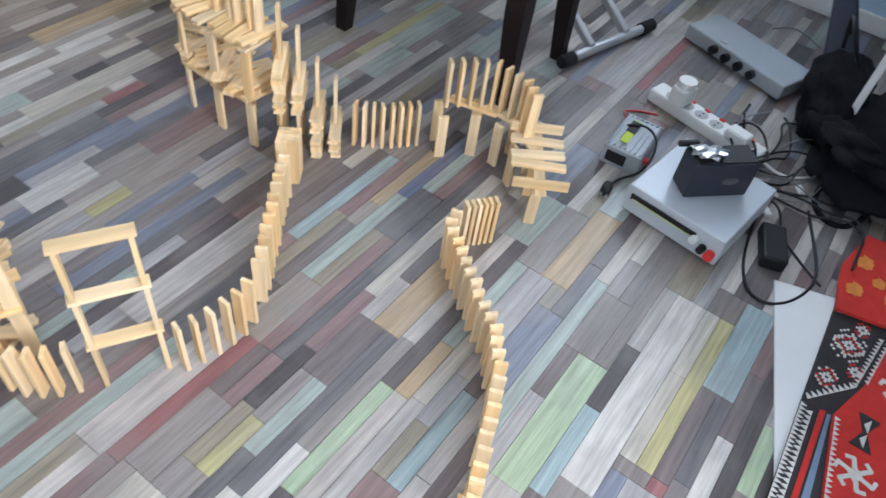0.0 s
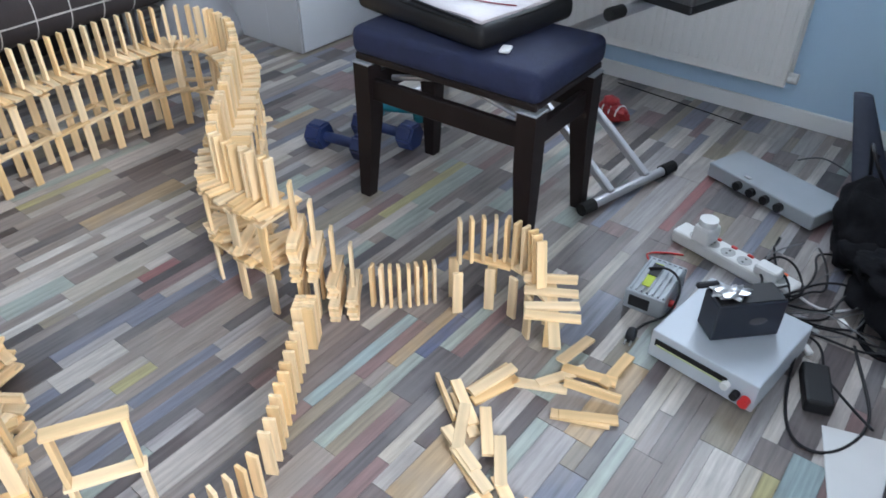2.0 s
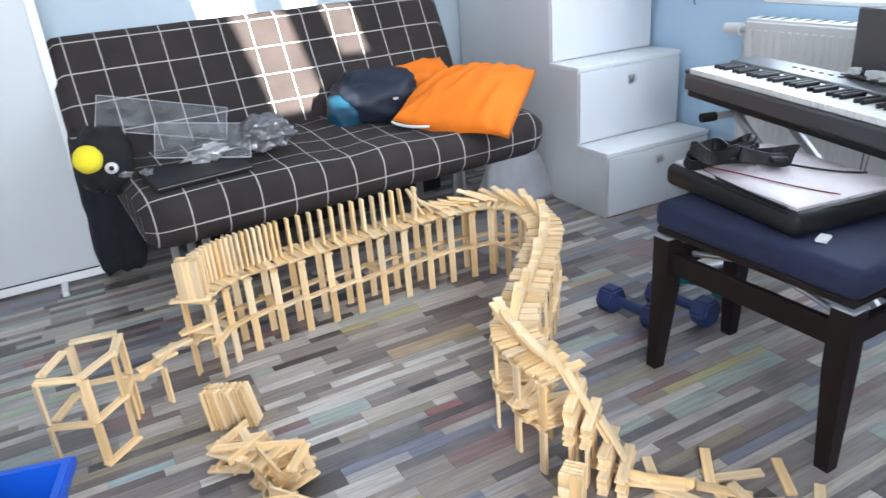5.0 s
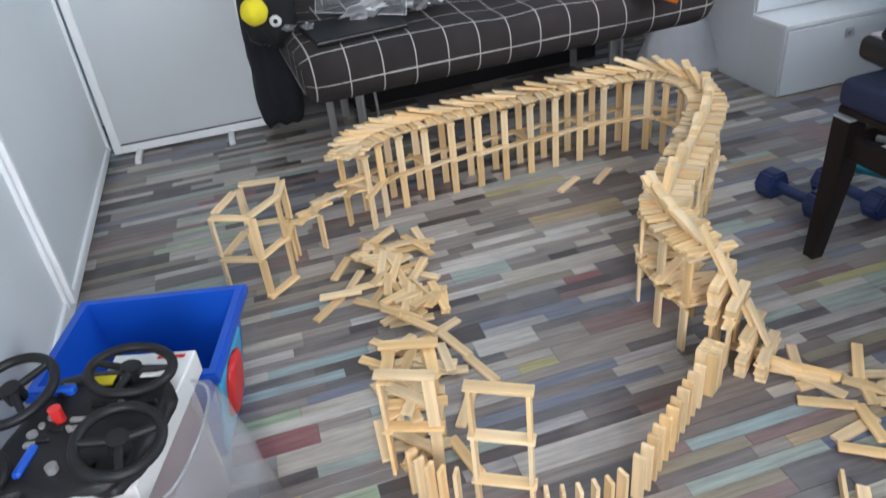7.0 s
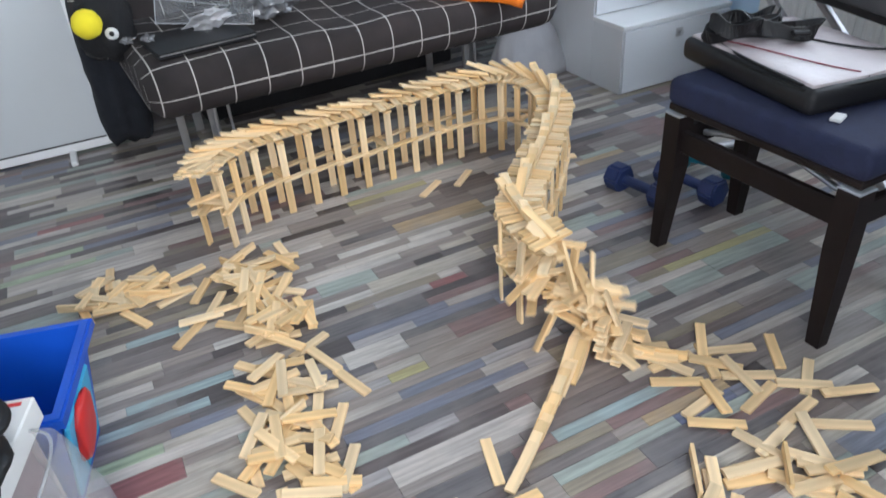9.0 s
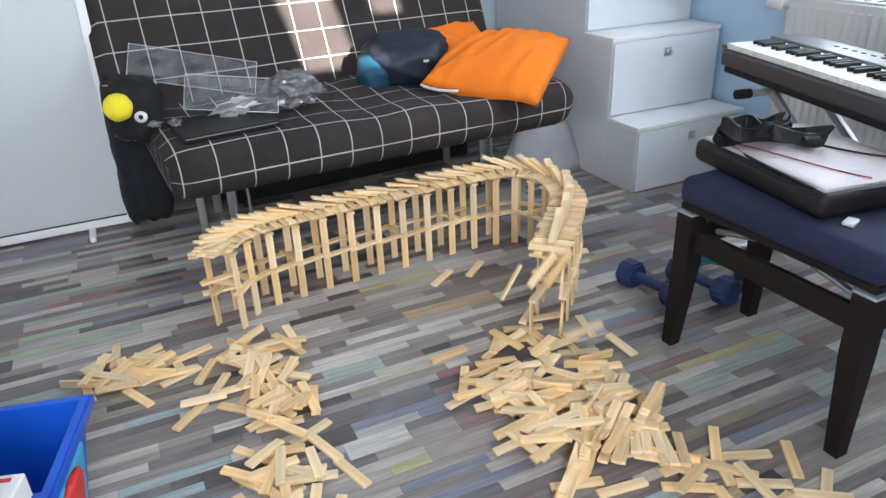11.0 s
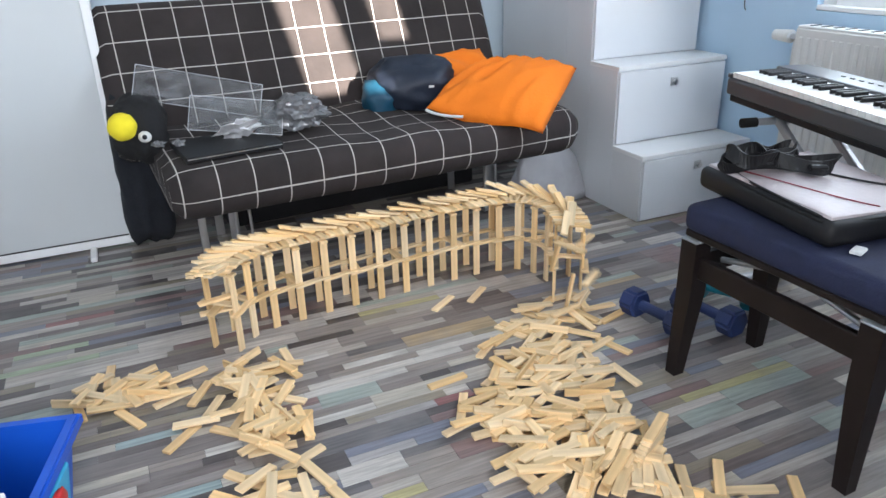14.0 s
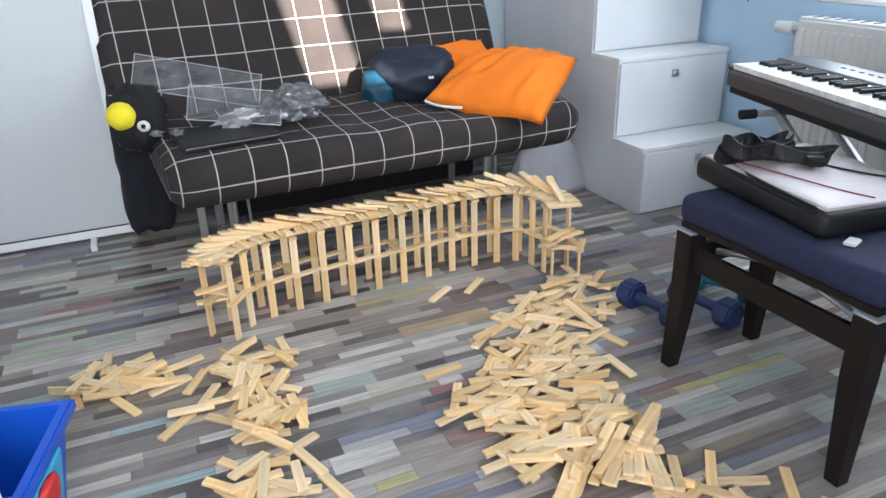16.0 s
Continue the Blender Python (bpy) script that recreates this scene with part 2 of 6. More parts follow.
def rod(p, q, r, r2=None, seg=12, bm=None, cap=True):
    """A round bar from p to q."""
    bm = bm or bmesh.new()
    p, q = Vector(p), Vector(q)
    d = q - p
    m = Matrix.Translation((p + q) / 2) @ d.to_track_quat("Z", "Y").to_matrix().to_4x4()
    bmesh.ops.create_cone(bm, cap_ends=cap, segments=seg, radius1=r, radius2=r if r2 is None else r2, depth=d.length, matrix=m)
    return bm


def tube(points, r, name, material, parent=None, label="", category="", closed=False):
    """A cable: a curve turned into a mesh-like bevelled spline."""
    cu = bpy.data.curves.new(name, "CURVE")
    cu.dimensions, cu.bevel_depth, cu.bevel_resolution, cu.resolution_u = "3D", r, 2, 6
    sp = cu.splines.new("NURBS")
    sp.points.add(len(points) - 1)
    for i, p in enumerate(points):
        sp.points[i].co = (*p, 1)
    sp.use_endpoint_u, sp.order_u, sp.use_cyclic_u = True, 4, closed
    cu.materials.append(material)
    ob = new(name, cu)
    if parent is not None:
        ob.parent = parent
    if label:
        tagged(ob, label, category)
    return ob


def tube_ring(r, w, x):
    """A half hoop of radius r over a body, square to x."""
    pts = [(x, r * math.cos(math.pi * i / 12), 0.031 + r * 1.06 * math.sin(math.pi * i / 12)) for i in range(13)]
    bm = bmesh.new()
    for p, q in zip(pts, pts[1:]):
        rod(p, q, w, seg=6, bm=bm)
    return bm


def loft(rings, bm=None, caps=True):
    bm = bm or bmesh.new()
    vs = [[bm.verts.new(p) for p in ring] for ring in rings]
    for a, b in zip(vs, vs[1:]):
        for i in range(len(a)):
            bm.faces.new((a[i], a[(i + 1) % len(a)], b[(i + 1) % len(b)], b[i]))
    if caps:
        bm.faces.new(list(reversed(vs[0])))
        bm.faces.new(vs[-1])
    return bm


# ---- the room ----
def build_room():
    t = 0.12
    H = ROOM_H
    cx, cy = (ROOM_W + ROOM_E) / 2, (ROOM_S + ROOM_N) / 2
    north = part("wall_north", box(ROOM_E - ROOM_W + 2 * t, t, H, (cx, ROOM_N + t / 2, H / 2)), M_WALL_PALE, None)
    west = part("wall_west", box(t, ROOM_N - ROOM_S, H, (ROOM_W - 0.50 - t / 2, cy, H / 2)), M_WALL_WHITE, None)
    bm = bmesh.new()
    deep = 0.34
    X = ROOM_E + deep / 2
    box(deep, WIN_Y0 - ROOM_S, H, (X, (WIN_Y0 + ROOM_S) / 2, H / 2), bm=bm)
    box(deep, ROOM_N - WIN_Y1, H, (X, (ROOM_N + WIN_Y1) / 2, H / 2), bm=bm)
    box(deep, WIN_Y1 - WIN_Y0, WIN_Z0, (X, (WIN_Y0 + WIN_Y1) / 2, WIN_Z0 / 2), bm=bm)
    box(deep, WIN_Y1 - WIN_Y0, H - WIN_Z1, (X, (WIN_Y0 + WIN_Y1) / 2, (H + WIN_Z1) / 2), bm=bm)
    east = part("wall_east", bm, M_WALL_BLUE, None)
    # unseen south wall: wide lamp opening, panelled shut, and two narrow sun gaps
    bm = bmesh.new()
    Y = ROOM_S - t / 2

    def wall_piece(x0, x1, z0, z1):
        box(x1 - x0, t, z1 - z0, ((x0 + x1) / 2, Y, (z0 + z1) / 2), bm=bm)

    wall_piece(ROOM_W - 0.6, -1.35, 0, H)
    wall_piece(-1.35, 0.15, 0, 0.85)
    wall_piece(-1.35, 0.15, 2.15, H)
    wall_piece(0.15, 0.60, 0, H)
    wall_piece(0.60, 0.85, 0, 1.35)
    wall_piece(0.60, 0.85, 1.95, H)
    wall_piece(0.85, 1.00, 0, H)
    wall_piece(1.00, 1.15, 0, 1.56)
    wall_piece(1.00, 1.15, 1.95, H)
    wall_piece(1.15, ROOM_E + t, 0, H)
    # the gaps lean so that the sun patches on the sofa back lean
    for v in bm.verts:
        if 0.59 < v.co.x < 1.16:
            v.co.x -= 0.15 * (v.co.z - 1.6)
    # added panel, stops direct sun from entering through the lamp's opening
    sun_panel = part("window_2", box(1.5, 0.012, 1.3, (-0.6, ROOM_S - 0.09, 1.5)), M_WALL_WHITE, None)
    tagged(sun_panel, "white panel added out of view to block sun behind the south lamp", "window", kind="structure")
    south = part("wall_south", bm, M_WALL_WHITE, None)
    # added wall out of view, keeps the south lamp off the right-hand floor
    stub = part("wall_inner", box(0.10, 1.22, H, (-0.12, ROOM_S + 0.61, H / 2)), M_WALL_WHITE, None)
    ceil = part("ceiling", box(ROOM_E - ROOM_W + 1.4, ROOM_N - ROOM_S + 0.3, 0.1, (cx, cy, H + 0.05)), M_CEIL, None)
    for ob, lab, cat in ((north, "light blue painted wall behind the sofa", "wall"), (west, "white painted wall behind the wardrobe", "wall"),
                         (east, "light blue painted wall with a window", "wall"), (south, "white painted wall with a window", "wall"), (ceil, "plain white ceiling", "ceiling"),
                         (stub, "plain white wall added out of view to shade the right floor", "wall")):
        tagged(ob, lab, cat, kind="structure")
    base = part("baseboard", box(0.014, ROOM_N - ROOM_S, 0.06, (ROOM_E - 0.007, cy, 0.03), 0.003), M_FRAME, None)
    tagged(base, "white baseboard along the blue wall", "baseboard", kind="structure")
    # the window with its frame, mullion and sill
    win = thing("window_1", pose(ROOM_E, 0, 0), "white framed window full of daylight", "window", kind="structure")
    w, h = WIN_Y1 - WIN_Y0, WIN_Z1 - WIN_Z0
    ym, zm = (WIN_Y0 + WIN_Y1) / 2, (WIN_Z0 + WIN_Z1) / 2
    bm = bmesh.new()
    for y in (WIN_Y0 + 0.03, WIN_Y1 - 0.03):
        box(0.06, 0.06, h, (0.06, y, zm), 0.004, bm=bm)
    for z in (WIN_Z0 + 0.03, WIN_Z1 - 0.03):
        box(0.06, w - 0.12, 0.06, (0.06, ym, z), 0.004, bm=bm)
    part("window_frame", bm, M_FRAME, win)
    for y in (ym, ym + 0.48):
        part("mullion", box(0.05, 0.07, h - 0.12, (0.06, y, zm), 0.004), M_FRAME, win)
    part("window_sill", box(0.10, w, 0.02, (0.045, ym, WIN_Z0 + 0.012), 0.004), M_FRAME, win)


FLOOR_X0, FLOOR_X1, FLOOR_Y0, FLOOR_Y1 = ROOM_W - 0.5, ROOM_E, ROOM_S, ROOM_N
STRIP_W = 0.0312
# strips whose colour stands out: row's y, x from, x to, colour
GREEN_STRIPS = [(0.338, 0.0, 0.16), (0.65, -0.24, 0.07), (0.6812, -0.24, 0.07), (0.9308, -0.47, -0.22), (1.3988, -0.82, -0.69), (1.43, -0.82, -0.69), (1.7108,
    -0.96, -0.81), (2.6156, -1.17, -0.87), (2.7092, -1.11, -0.9)]
PALE_STRIPS = [(0.4004, -0.07, 0.08), (0.5564, -0.17, 0.34), (0.5876, -0.17, 0.34), (0.962, -0.52, -0.4), (1.742, -0.37, -0.21), (1.7732, -0.37, -0.21),
    (1.9916, -0.64, -0.55), (1.9916, -0.38, -0.2), (2.1164, -0.36, -0.06), (2.1476, -0.02, 0.13), (2.1788, 0.0, 0.29), (2.21, -0.22, -0.02), (2.3036, -0.41,
    -0.24)]
BLUE_STRIPS = [(0.4316, 0.16, 0.42), (0.4628, 0.16, 0.42), (0.6188, -0.22, -0.02), (0.806, -0.36, -0.14), (1.3052, -0.07, 0.27), (1.8044, -0.96, -0.69),
    (1.8668, -0.87, -0.62), (2.1164, -0.84, -0.68)]
RED_STRIPS = [(0.4628, -0.1, -0.07), (0.9932, 0.97, 1.34), (1.1804, -0.6, -0.3), (1.6172, -0.97, -0.78), (1.6484, -0.97, -0.78), (1.9292, -0.05, 0.06), (2.8964,
    -1.03, -0.82)]
YELLOW_STRIPS = [(0.494, -0.07, 0.34), (1.0556, -0.53, -0.41), (1.6484, -0.3, -0.2), (1.6484, 0.54, 0.93), (2.4908, -0.08, 0.21)]
TAN_STRIPS = [(0.806, 0.19, 0.45), (0.8372, 0.19, 0.45), (0.8996, -0.22, -0.08), (0.9932, -0.13, 0.11), (1.0244, -0.13, 0.11), (1.2428, 0.12, 0.35), (1.4612,
    -0.95, -0.84), (2.2412, -0.01, 0.3), (2.2724, -0.01, 0.3), (2.3036, 0.72, 0.92)]
DARK_STRIPS = [(1.0868, -0.4, -0.25), (1.898, 0.14, 0.37), (2.054, -0.04, 0.05), (2.3972, -0.34, -0.13)]
NAVY_STRIPS = [(1.2116, 0.18, 0.34)]
MARKED = [(*r, c) for rs, c in ((GREEN_STRIPS, "green"), (PALE_STRIPS, "pale"), (BLUE_STRIPS, "blue"), (RED_STRIPS, "red"), (YELLOW_STRIPS, "yellow"),
    (TAN_STRIPS, "tan"), (DARK_STRIPS, "dark"), (NAVY_STRIPS, "navy")) for r in rs]


def build_floor():
    base = part("floor", box(FLOOR_X1 - FLOOR_X0, FLOOR_Y1 - FLOOR_Y0, 0.05, ((FLOOR_X0 + FLOOR_X1) / 2, (FLOOR_Y0 + FLOOR_Y1) / 2, -0.0275)), M_GROOVE, None)
    tagged(base, "laminate floor of worn strips in grey, brown and pastel colours", "floor", kind="structure")
    rnd = random.Random(4)
    cache = {}
    near = 0
    verts, faces = [], []
    rows = int(math.ceil((FLOOR_Y1 - FLOOR_Y0) / STRIP_W - 0.01))
    taken = {r: [] for r in range(rows + 2)}

    def marks_of(r):
        ym = FLOOR_Y0 + (r + 0.5) * STRIP_W
        return [(a, b, c) for my, a, b, c in MARKED if abs(my - ym) < STRIP_W / 2]

    def clear(r, a, b):
        """Whether nothing stands out in that row between a and b."""
        return r < rows and all(e <= a + 0.001 or d >= b - 0.001 for d, e, c in marks_of(r) + taken[r])

    for r in range(rows):
        y = FLOOR_Y0 + r * STRIP_W
        marks = sorted([m for m in marks_of(r) if not any(d < m[0] + 0.01 and e > m[1] - 0.01 for d, e, c in taken[r])] + taken[r])
        cuts = []
        x = FLOOR_X0
        while x < FLOOR_X1 - 0.005:
            nxt = next((mk for mk in marks if mk[0] >= x - 0.002), None)
            if nxt and nxt[0] - x < 0.02:
                cuts.append((x, nxt[1], nxt[2]))
                x = nxt[1]
                marks.remove(nxt)
                continue
            e = min(x + rnd.choice((0.12, 0.17, 0.22, 0.28, 0.36, 0.46)), FLOOR_X1)
            if nxt and e > nxt[0] - 0.05:
                e = nxt[0]
            cuts.append((x, e, None))
            x = e
        for a, b, c in cuts:
            if c == "taken":
                continue
            wide = 1
            if c and any(abs(d - a) < 0.03 and abs(e - b) < 0.03 and k == c for d, e, k in marks_of(r + 1)):
                wide = 2
            elif not c and rnd.random() < 0.30 and b - a < 0.4 and clear(r + 1, a, b):
                wide = 2
            if wide == 2:
                taken[r + 1].append((a, b, "taken"))
            y1 = min(y + wide * STRIP_W, FLOOR_Y1)
            L, W = b - a - 0.0008, y1 - y - 0.0008
            if L < 0.004 or W < 0.004:
                continue
            ym = (y + y1) / 2
            close = 0.72 < ym < 2.32 and -0.75 < (a + b) / 2 < 0.42
            if c or (close and near < 300 and rnd.random() < 0.62):
                near += 0 if c else 1
                key = (round(L, 2), wide, c)
                if key not in cache:
                    cache[key] = mesh_of("floor_strip", box(round(L, 2), wide * STRIP_W - 0.0008, 0.0035, (0, 0, 0), 0.0005), M_TINT[c] if c else M_STRIP)
                ob = new("floor_strip", cache[key])
                ob.parent = base
                ob.location = ((a + b) / 2, ym, -0.00175)
                ob.scale = (L / round(L, 2), 1, 1)
            else:
                i = len(verts)
                x0, x1, ya, yb = a + 0.0004, b - 0.0004, y + 0.0004, y1 - 0.0004
                verts += [(x0, ya, -0.003), (x1, ya, -0.003), (x1, yb, -0.003), (x0, yb, -0.003),
                          (x0, ya, 0), (x1, ya, 0), (x1, yb, 0), (x0, yb, 0)]
                faces += [(i + 4, i + 5, i + 6, i + 7), (i, i + 1, i + 5, i + 4), (i + 1, i + 2, i + 6, i + 5), (i + 2, i + 3, i + 7, i + 6), (i + 3, i, i + 4, i + 7)]
    me = bpy.data.meshes.new("floor_strips")
    me.from_pydata(verts, [], faces)
    me.materials.append(M_STRIP_REST)
    ob = new("floor_strips", me)
    ob.parent = base
    tagged(ob, kind="stuff")


# ---- wardrobe and board ----
def framed_panel(name, m, w, h, label, category, lift=0.02, fw=0.022):
    """A tall white panel in a pale profile frame; its own x runs along the panel."""
    th = thing(name, m, label, category)
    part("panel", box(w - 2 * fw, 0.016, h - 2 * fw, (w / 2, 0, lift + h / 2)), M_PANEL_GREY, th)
    # black strip stands in for the shadow between panel and bottom rail
    part("gasket", box(w - 2 * fw, 0.004, 0.005, (w / 2, -0.0102, lift + fw + 0.0025)), M_BLACK, th, "thin dark strip for the shadow line above the rail")
    for x in (fw / 2, w - fw / 2):
        part("stile", box(fw, 0.03, h, (x, 0, lift + h / 2), 0.003), M_FRAME, th)
    for z in (lift + fw / 2, lift + h - fw / 2):
        part("rail", box(w - 2 * fw, 0.03, fw, (w / 2, 0, z), 0.003), M_FRAME, th)
    return th


def build_wardrobe():
    body = thing("wardrobe", pose(0, 0, 0), "tall white wardrobe with sliding panels in pale frames", "wardrobe")
    part("body", box(0.42, 3.6, 2.3, (ROOM_W - 0.27, 1.72, 1.15), 0.003), M_PANEL, body)
    part("plinth", box(0.03, 3.6, 0.035, (ROOM_W - 0.035, 1.72, 0.0175), 0.003), M_FRAME, body)
    y = 3.50
    for i, w in enumerate((1.15, 1.10, 1.2)):
        door = part("sliding_door", box(0.016, w - 0.05, 2.2, (ROOM_W - 0.02 - 0.012 * (i % 2), y - w / 2, 1.14)), M_PANEL, body)
        for yy in (y - 0.013, y - w + 0.013):
            part("stile", box(0.028, 0.024, 2.22, (ROOM_W - 0.016 - 0.012 * (i % 2), yy, 1.15), 0.003), M_FRAME, door)
        part("rail", box(0.026, w - 0.05, 0.03, (ROOM_W - 0.016 - 0.012 * (i % 2), y - w / 2, 0.05), 0.003), M_FRAME, door)
        y -= w
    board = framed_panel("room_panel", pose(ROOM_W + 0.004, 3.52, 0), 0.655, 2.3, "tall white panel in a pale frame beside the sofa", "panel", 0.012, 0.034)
    part("foot", box(0.025, 0.16, 0.02, (0.48, -0.06, 0.011), 0.004), M_FRAME, board)
    part("foot", box(0.025, 0.16, 0.02, (0.1, -0.06, 0.011), 0.004), M_FRAME, board)
    part("back_edge", box(0.655, 0.3, 2.3, (0.3275, 0.17, 1.175)), M_PANEL, board)


# ---- stair cabinet ----
def build_stairs():
    th = thing("stair_cabinet", pose(1.246, 2.73, 0), "grey white storage steps with drawers climbing beside the sofa", "stairs")
    W = 0.585
    zt = [0.29, 0.625, 0.97, 1.31]
    yf = [0.0, 0.195, 0.39, 0.585]
    for i in range(4):
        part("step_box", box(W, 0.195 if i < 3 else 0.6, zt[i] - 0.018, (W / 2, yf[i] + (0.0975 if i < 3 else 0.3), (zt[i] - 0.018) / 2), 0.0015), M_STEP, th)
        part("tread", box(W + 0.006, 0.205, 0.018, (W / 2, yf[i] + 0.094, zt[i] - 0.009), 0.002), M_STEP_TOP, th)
        zl = 0.0 if i == 0 else zt[i - 1]
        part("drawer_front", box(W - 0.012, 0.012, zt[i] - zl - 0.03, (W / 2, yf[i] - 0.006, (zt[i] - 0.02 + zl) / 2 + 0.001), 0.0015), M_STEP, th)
        zk = zl + (zt[i] - zl) * 0.745
        kn = part("pull_plate", box(0.036, 0.004, 0.036, (W / 2, yf[i] - 0.014, zk), 0.001), M_STEEL, th, "square steel pull plate")
        part("pull_knob", rod((W / 2, yf[i] - 0.015, zk), (W / 2, yf[i] - 0.03, zk), 0.009, 0.011), M_STEEL, kn)


# ---- sofa ----
def cushion(L, D, T, name, parent, m, nx=44, ny=14, r=0.055, sag=0.012, seed=3):
    """A long padded cushion with rounded edges and a check laid out in its own metres."""
    bm = bmesh.new()
    uvl = bm.loops.layers.uv.new("cloth")
    prof = []
    n = 8
    for k in range(4):
        cx, cz = ((D / 2 - r, T / 2 - r), (-D / 2 + r, T / 2 - r), (-D / 2 + r, -T / 2 + r), (D / 2 - r, -T / 2 + r))[k]
        for i in range(n):
            a = math.pi / 2 * (k + i / (n - 1))
            prof.append((cx + r * math.cos(a), cz + r * math.sin(a)))
    fine = []
    for i in range(len(prof)):
        a, b = prof[i], prof[(i + 1) % len(prof)]
        d = math.dist(a, b)
        k = max(1, int(d / 0.05))
        fine += [(a[0] + (b[0] - a[0]) * j / k, a[1] + (b[1] - a[1]) * j / k) for j in range(k)]
    prof = fine
    acc = [0]
    for i in range(len(prof)):
        acc.append(acc[-1] + math.dist(prof[i], prof[(i + 1) % len(prof)]))
    rings, xs = [], []
    for i in range(nx + 1):
        u = i / nx
        x = (u - 0.5) * L
        e = min(u, 1 - u) * L
        k = 1 if e > r else 0.62 + 0.38 * math.sqrt(max(0, 1 - (1 - e / r) ** 2))
        ring = []
        for py, pz in prof:
            w = noise.noise(Vector((x * 4, py * 4, seed))) * sag + noise.noise(Vector((x * 1.6, py * 1.3, seed + 9))) * sag
            ring.append(bm.verts.new((x, py * (1 - (1 - k) * 0.25), pz * k + (w if pz > 0 else 0))))
        rings.append(ring)
        xs.append(x)
    for i in range(nx):
        for j in range(len(prof)):
            jj = (j + 1) % len(prof)
            f = bm.faces.new((rings[i][j], rings[i][jj], rings[i + 1][jj], rings[i + 1][j]))
            for lp, (a, b) in zip(f.loops, ((xs[i], acc[j]), (xs[i], acc[j + 1]), (xs[i + 1], acc[j + 1]), (xs[i + 1], acc[j]))):
                lp[uvl].uv = (a + 5.03, b + 5.0)
    for ring, flip in ((rings[0], True), (rings[-1], False)):
        f = bm.faces.new(list(reversed(ring)) if flip else ring)
        for lp in f.loops:
            lp[uvl].uv = (lp.vert.co.y + 5, lp.vert.co.z + 5)
    bmesh.ops.recalc_face_normals(bm, faces=bm.faces)
    return part(name, bm, M_CHECK, parent, smooth=True, m=m)


SOFA_X0, SOFA_X1 = -0.66, 1.06


def build_sofa():
    cx = (SOFA_X0 + SOFA_X1) / 2
    L = SOFA_X1 - SOFA_X0
    th = thing("sofa_bed", pose(cx, 3.165, 0, 0, 0, 3.4), "folding sofa bed in dark brown cloth with white window-pane check", "sofa")
    cushion(1.63, 0.67, 0.185, "seat_cushion", th, pose(0.02, 0.0, 0.40, 3, 0, 0), r=0.08, sag=0.02)
    cushion(1.70, 0.60, 0.14, "back_cushion", th, pose(-0.045, 0.39, 0.655, 66, 0, 0), seed=8)
    part("base_frame", box(L - 0.2, 0.5, 0.05, (0, 0.10, 0.285), 0.01), M_BLACK, th)
    for sx in (-1, 1):
        for dy in (-0.0, 0.34):
            part("leg", box(0.035, 0.012, 0.30, (sx * (L / 2 - 0.30), -0.02 + dy, 0.15), 0.003), M_STEEL, th, "flat steel leg")
        lx = sx * (L / 2 - 0.30) + (0.03 if sx < 0 else 0.0)
        tube([(lx - 0.028, -0.05, 0.008), (lx - 0.028, -0.05, 0.20), (lx - 0.022, -0.05, 0.262), (lx + 0.022, -0.05, 0.262), (lx + 0.028, -0.05, 0.20), (lx + 0.028, -0.05, 0.008)], 0.006, "leg_loop", M_STEEL, th, closed=True)
        part("leg_brace", box(0.03, 0.012, 0.27, (sx * (L / 2 - 0.20), 0.10, 0.15), 0.003, m=None), M_STEEL, th)
    # black box put in for the dark shade beneath the seat
    part("under_box", box(L - 0.5, 0.2, 0.2, (0.1, 0.46, 0.10), 0.01), M_BLACK, th, "black box standing in for the shade underneath")


# ---- stool ----
def build_stool():
    ang = 1.5
    th = thing("piano_stool", pose(0.772, 1.50, 0, 0, 0, ang), "black wooden piano stool with a navy cushioned top", "stool")
    lx, ly = 0.155, 0.265
    for sx in (-1, 1):
        for sy in (-1, 1):
            w0, w1 = 0.017, 0.026
            fx, fy = sx * lx, sy * ly
            tx, ty = sx * (lx - 0.012), sy * (ly - 0.012)
            part("leg", loft([[(fx - w0, fy - w0, 0), (fx + w0, fy - w0, 0), (fx + w0, fy + w0, 0), (fx - w0, fy + w0, 0)],
                              [(tx - w1, ty - w1, 0.26), (tx + w1, ty - w1, 0.26), (tx + w1, ty + w1, 0.26), (tx - w1, ty + w1, 0.26)],
                              [(tx - w1, ty - w1, 0.405), (tx + w1, ty - w1, 0.405), (tx + w1, ty + w1, 0.405), (tx - w1, ty + w1, 0.405)]]), M_DARK, th)
            part("leg_cap", box(0.056, 0.056, 0.006, (tx, ty, 0.408), 0.002), M_GREY_MET, th)
    for sx in (-1, 1):
        part("apron", box(0.022, 2 * ly - 0.07, 0.06, (sx * (lx - 0.012), 0, 0.335), 0.003), M_DARK, th)
    for sy in (-1, 1):
        part("apron", box(2 * lx - 0.07, 0.022, 0.06, (0, sy * (ly - 0.012), 0.335), 0.003), M_DARK, th)
    # lifting scissor under the seat
    for sx in (-1, 1):
        part("lift_arm", rod((sx * 0.10, -0.2, 0.36), (sx * 0.10, 0.1, 0.43), 0.008), M_STEEL, th)
        part("lift_arm", rod((sx * 0.10, 0.2, 0.36), (sx * 0.10, -0.1, 0.43), 0.008), M_STEEL, th)
    part("lift_knob", rod((lx + 0.02, 0.12, 0.36), (lx + 0.06, 0.12, 0.36), 0.022), M_DARK, th)
    part("seat_board", box(0.33, 0.55, 0.02, (0, 0, 0.425), 0.004), M_DARK, th)
    bm = box(0.345, 0.565, 0.075, (0, 0, 0.468), 0.024, 4)
    part("seat", bm, M_NAVY, th, "navy velour cushioned seat", smooth=True)


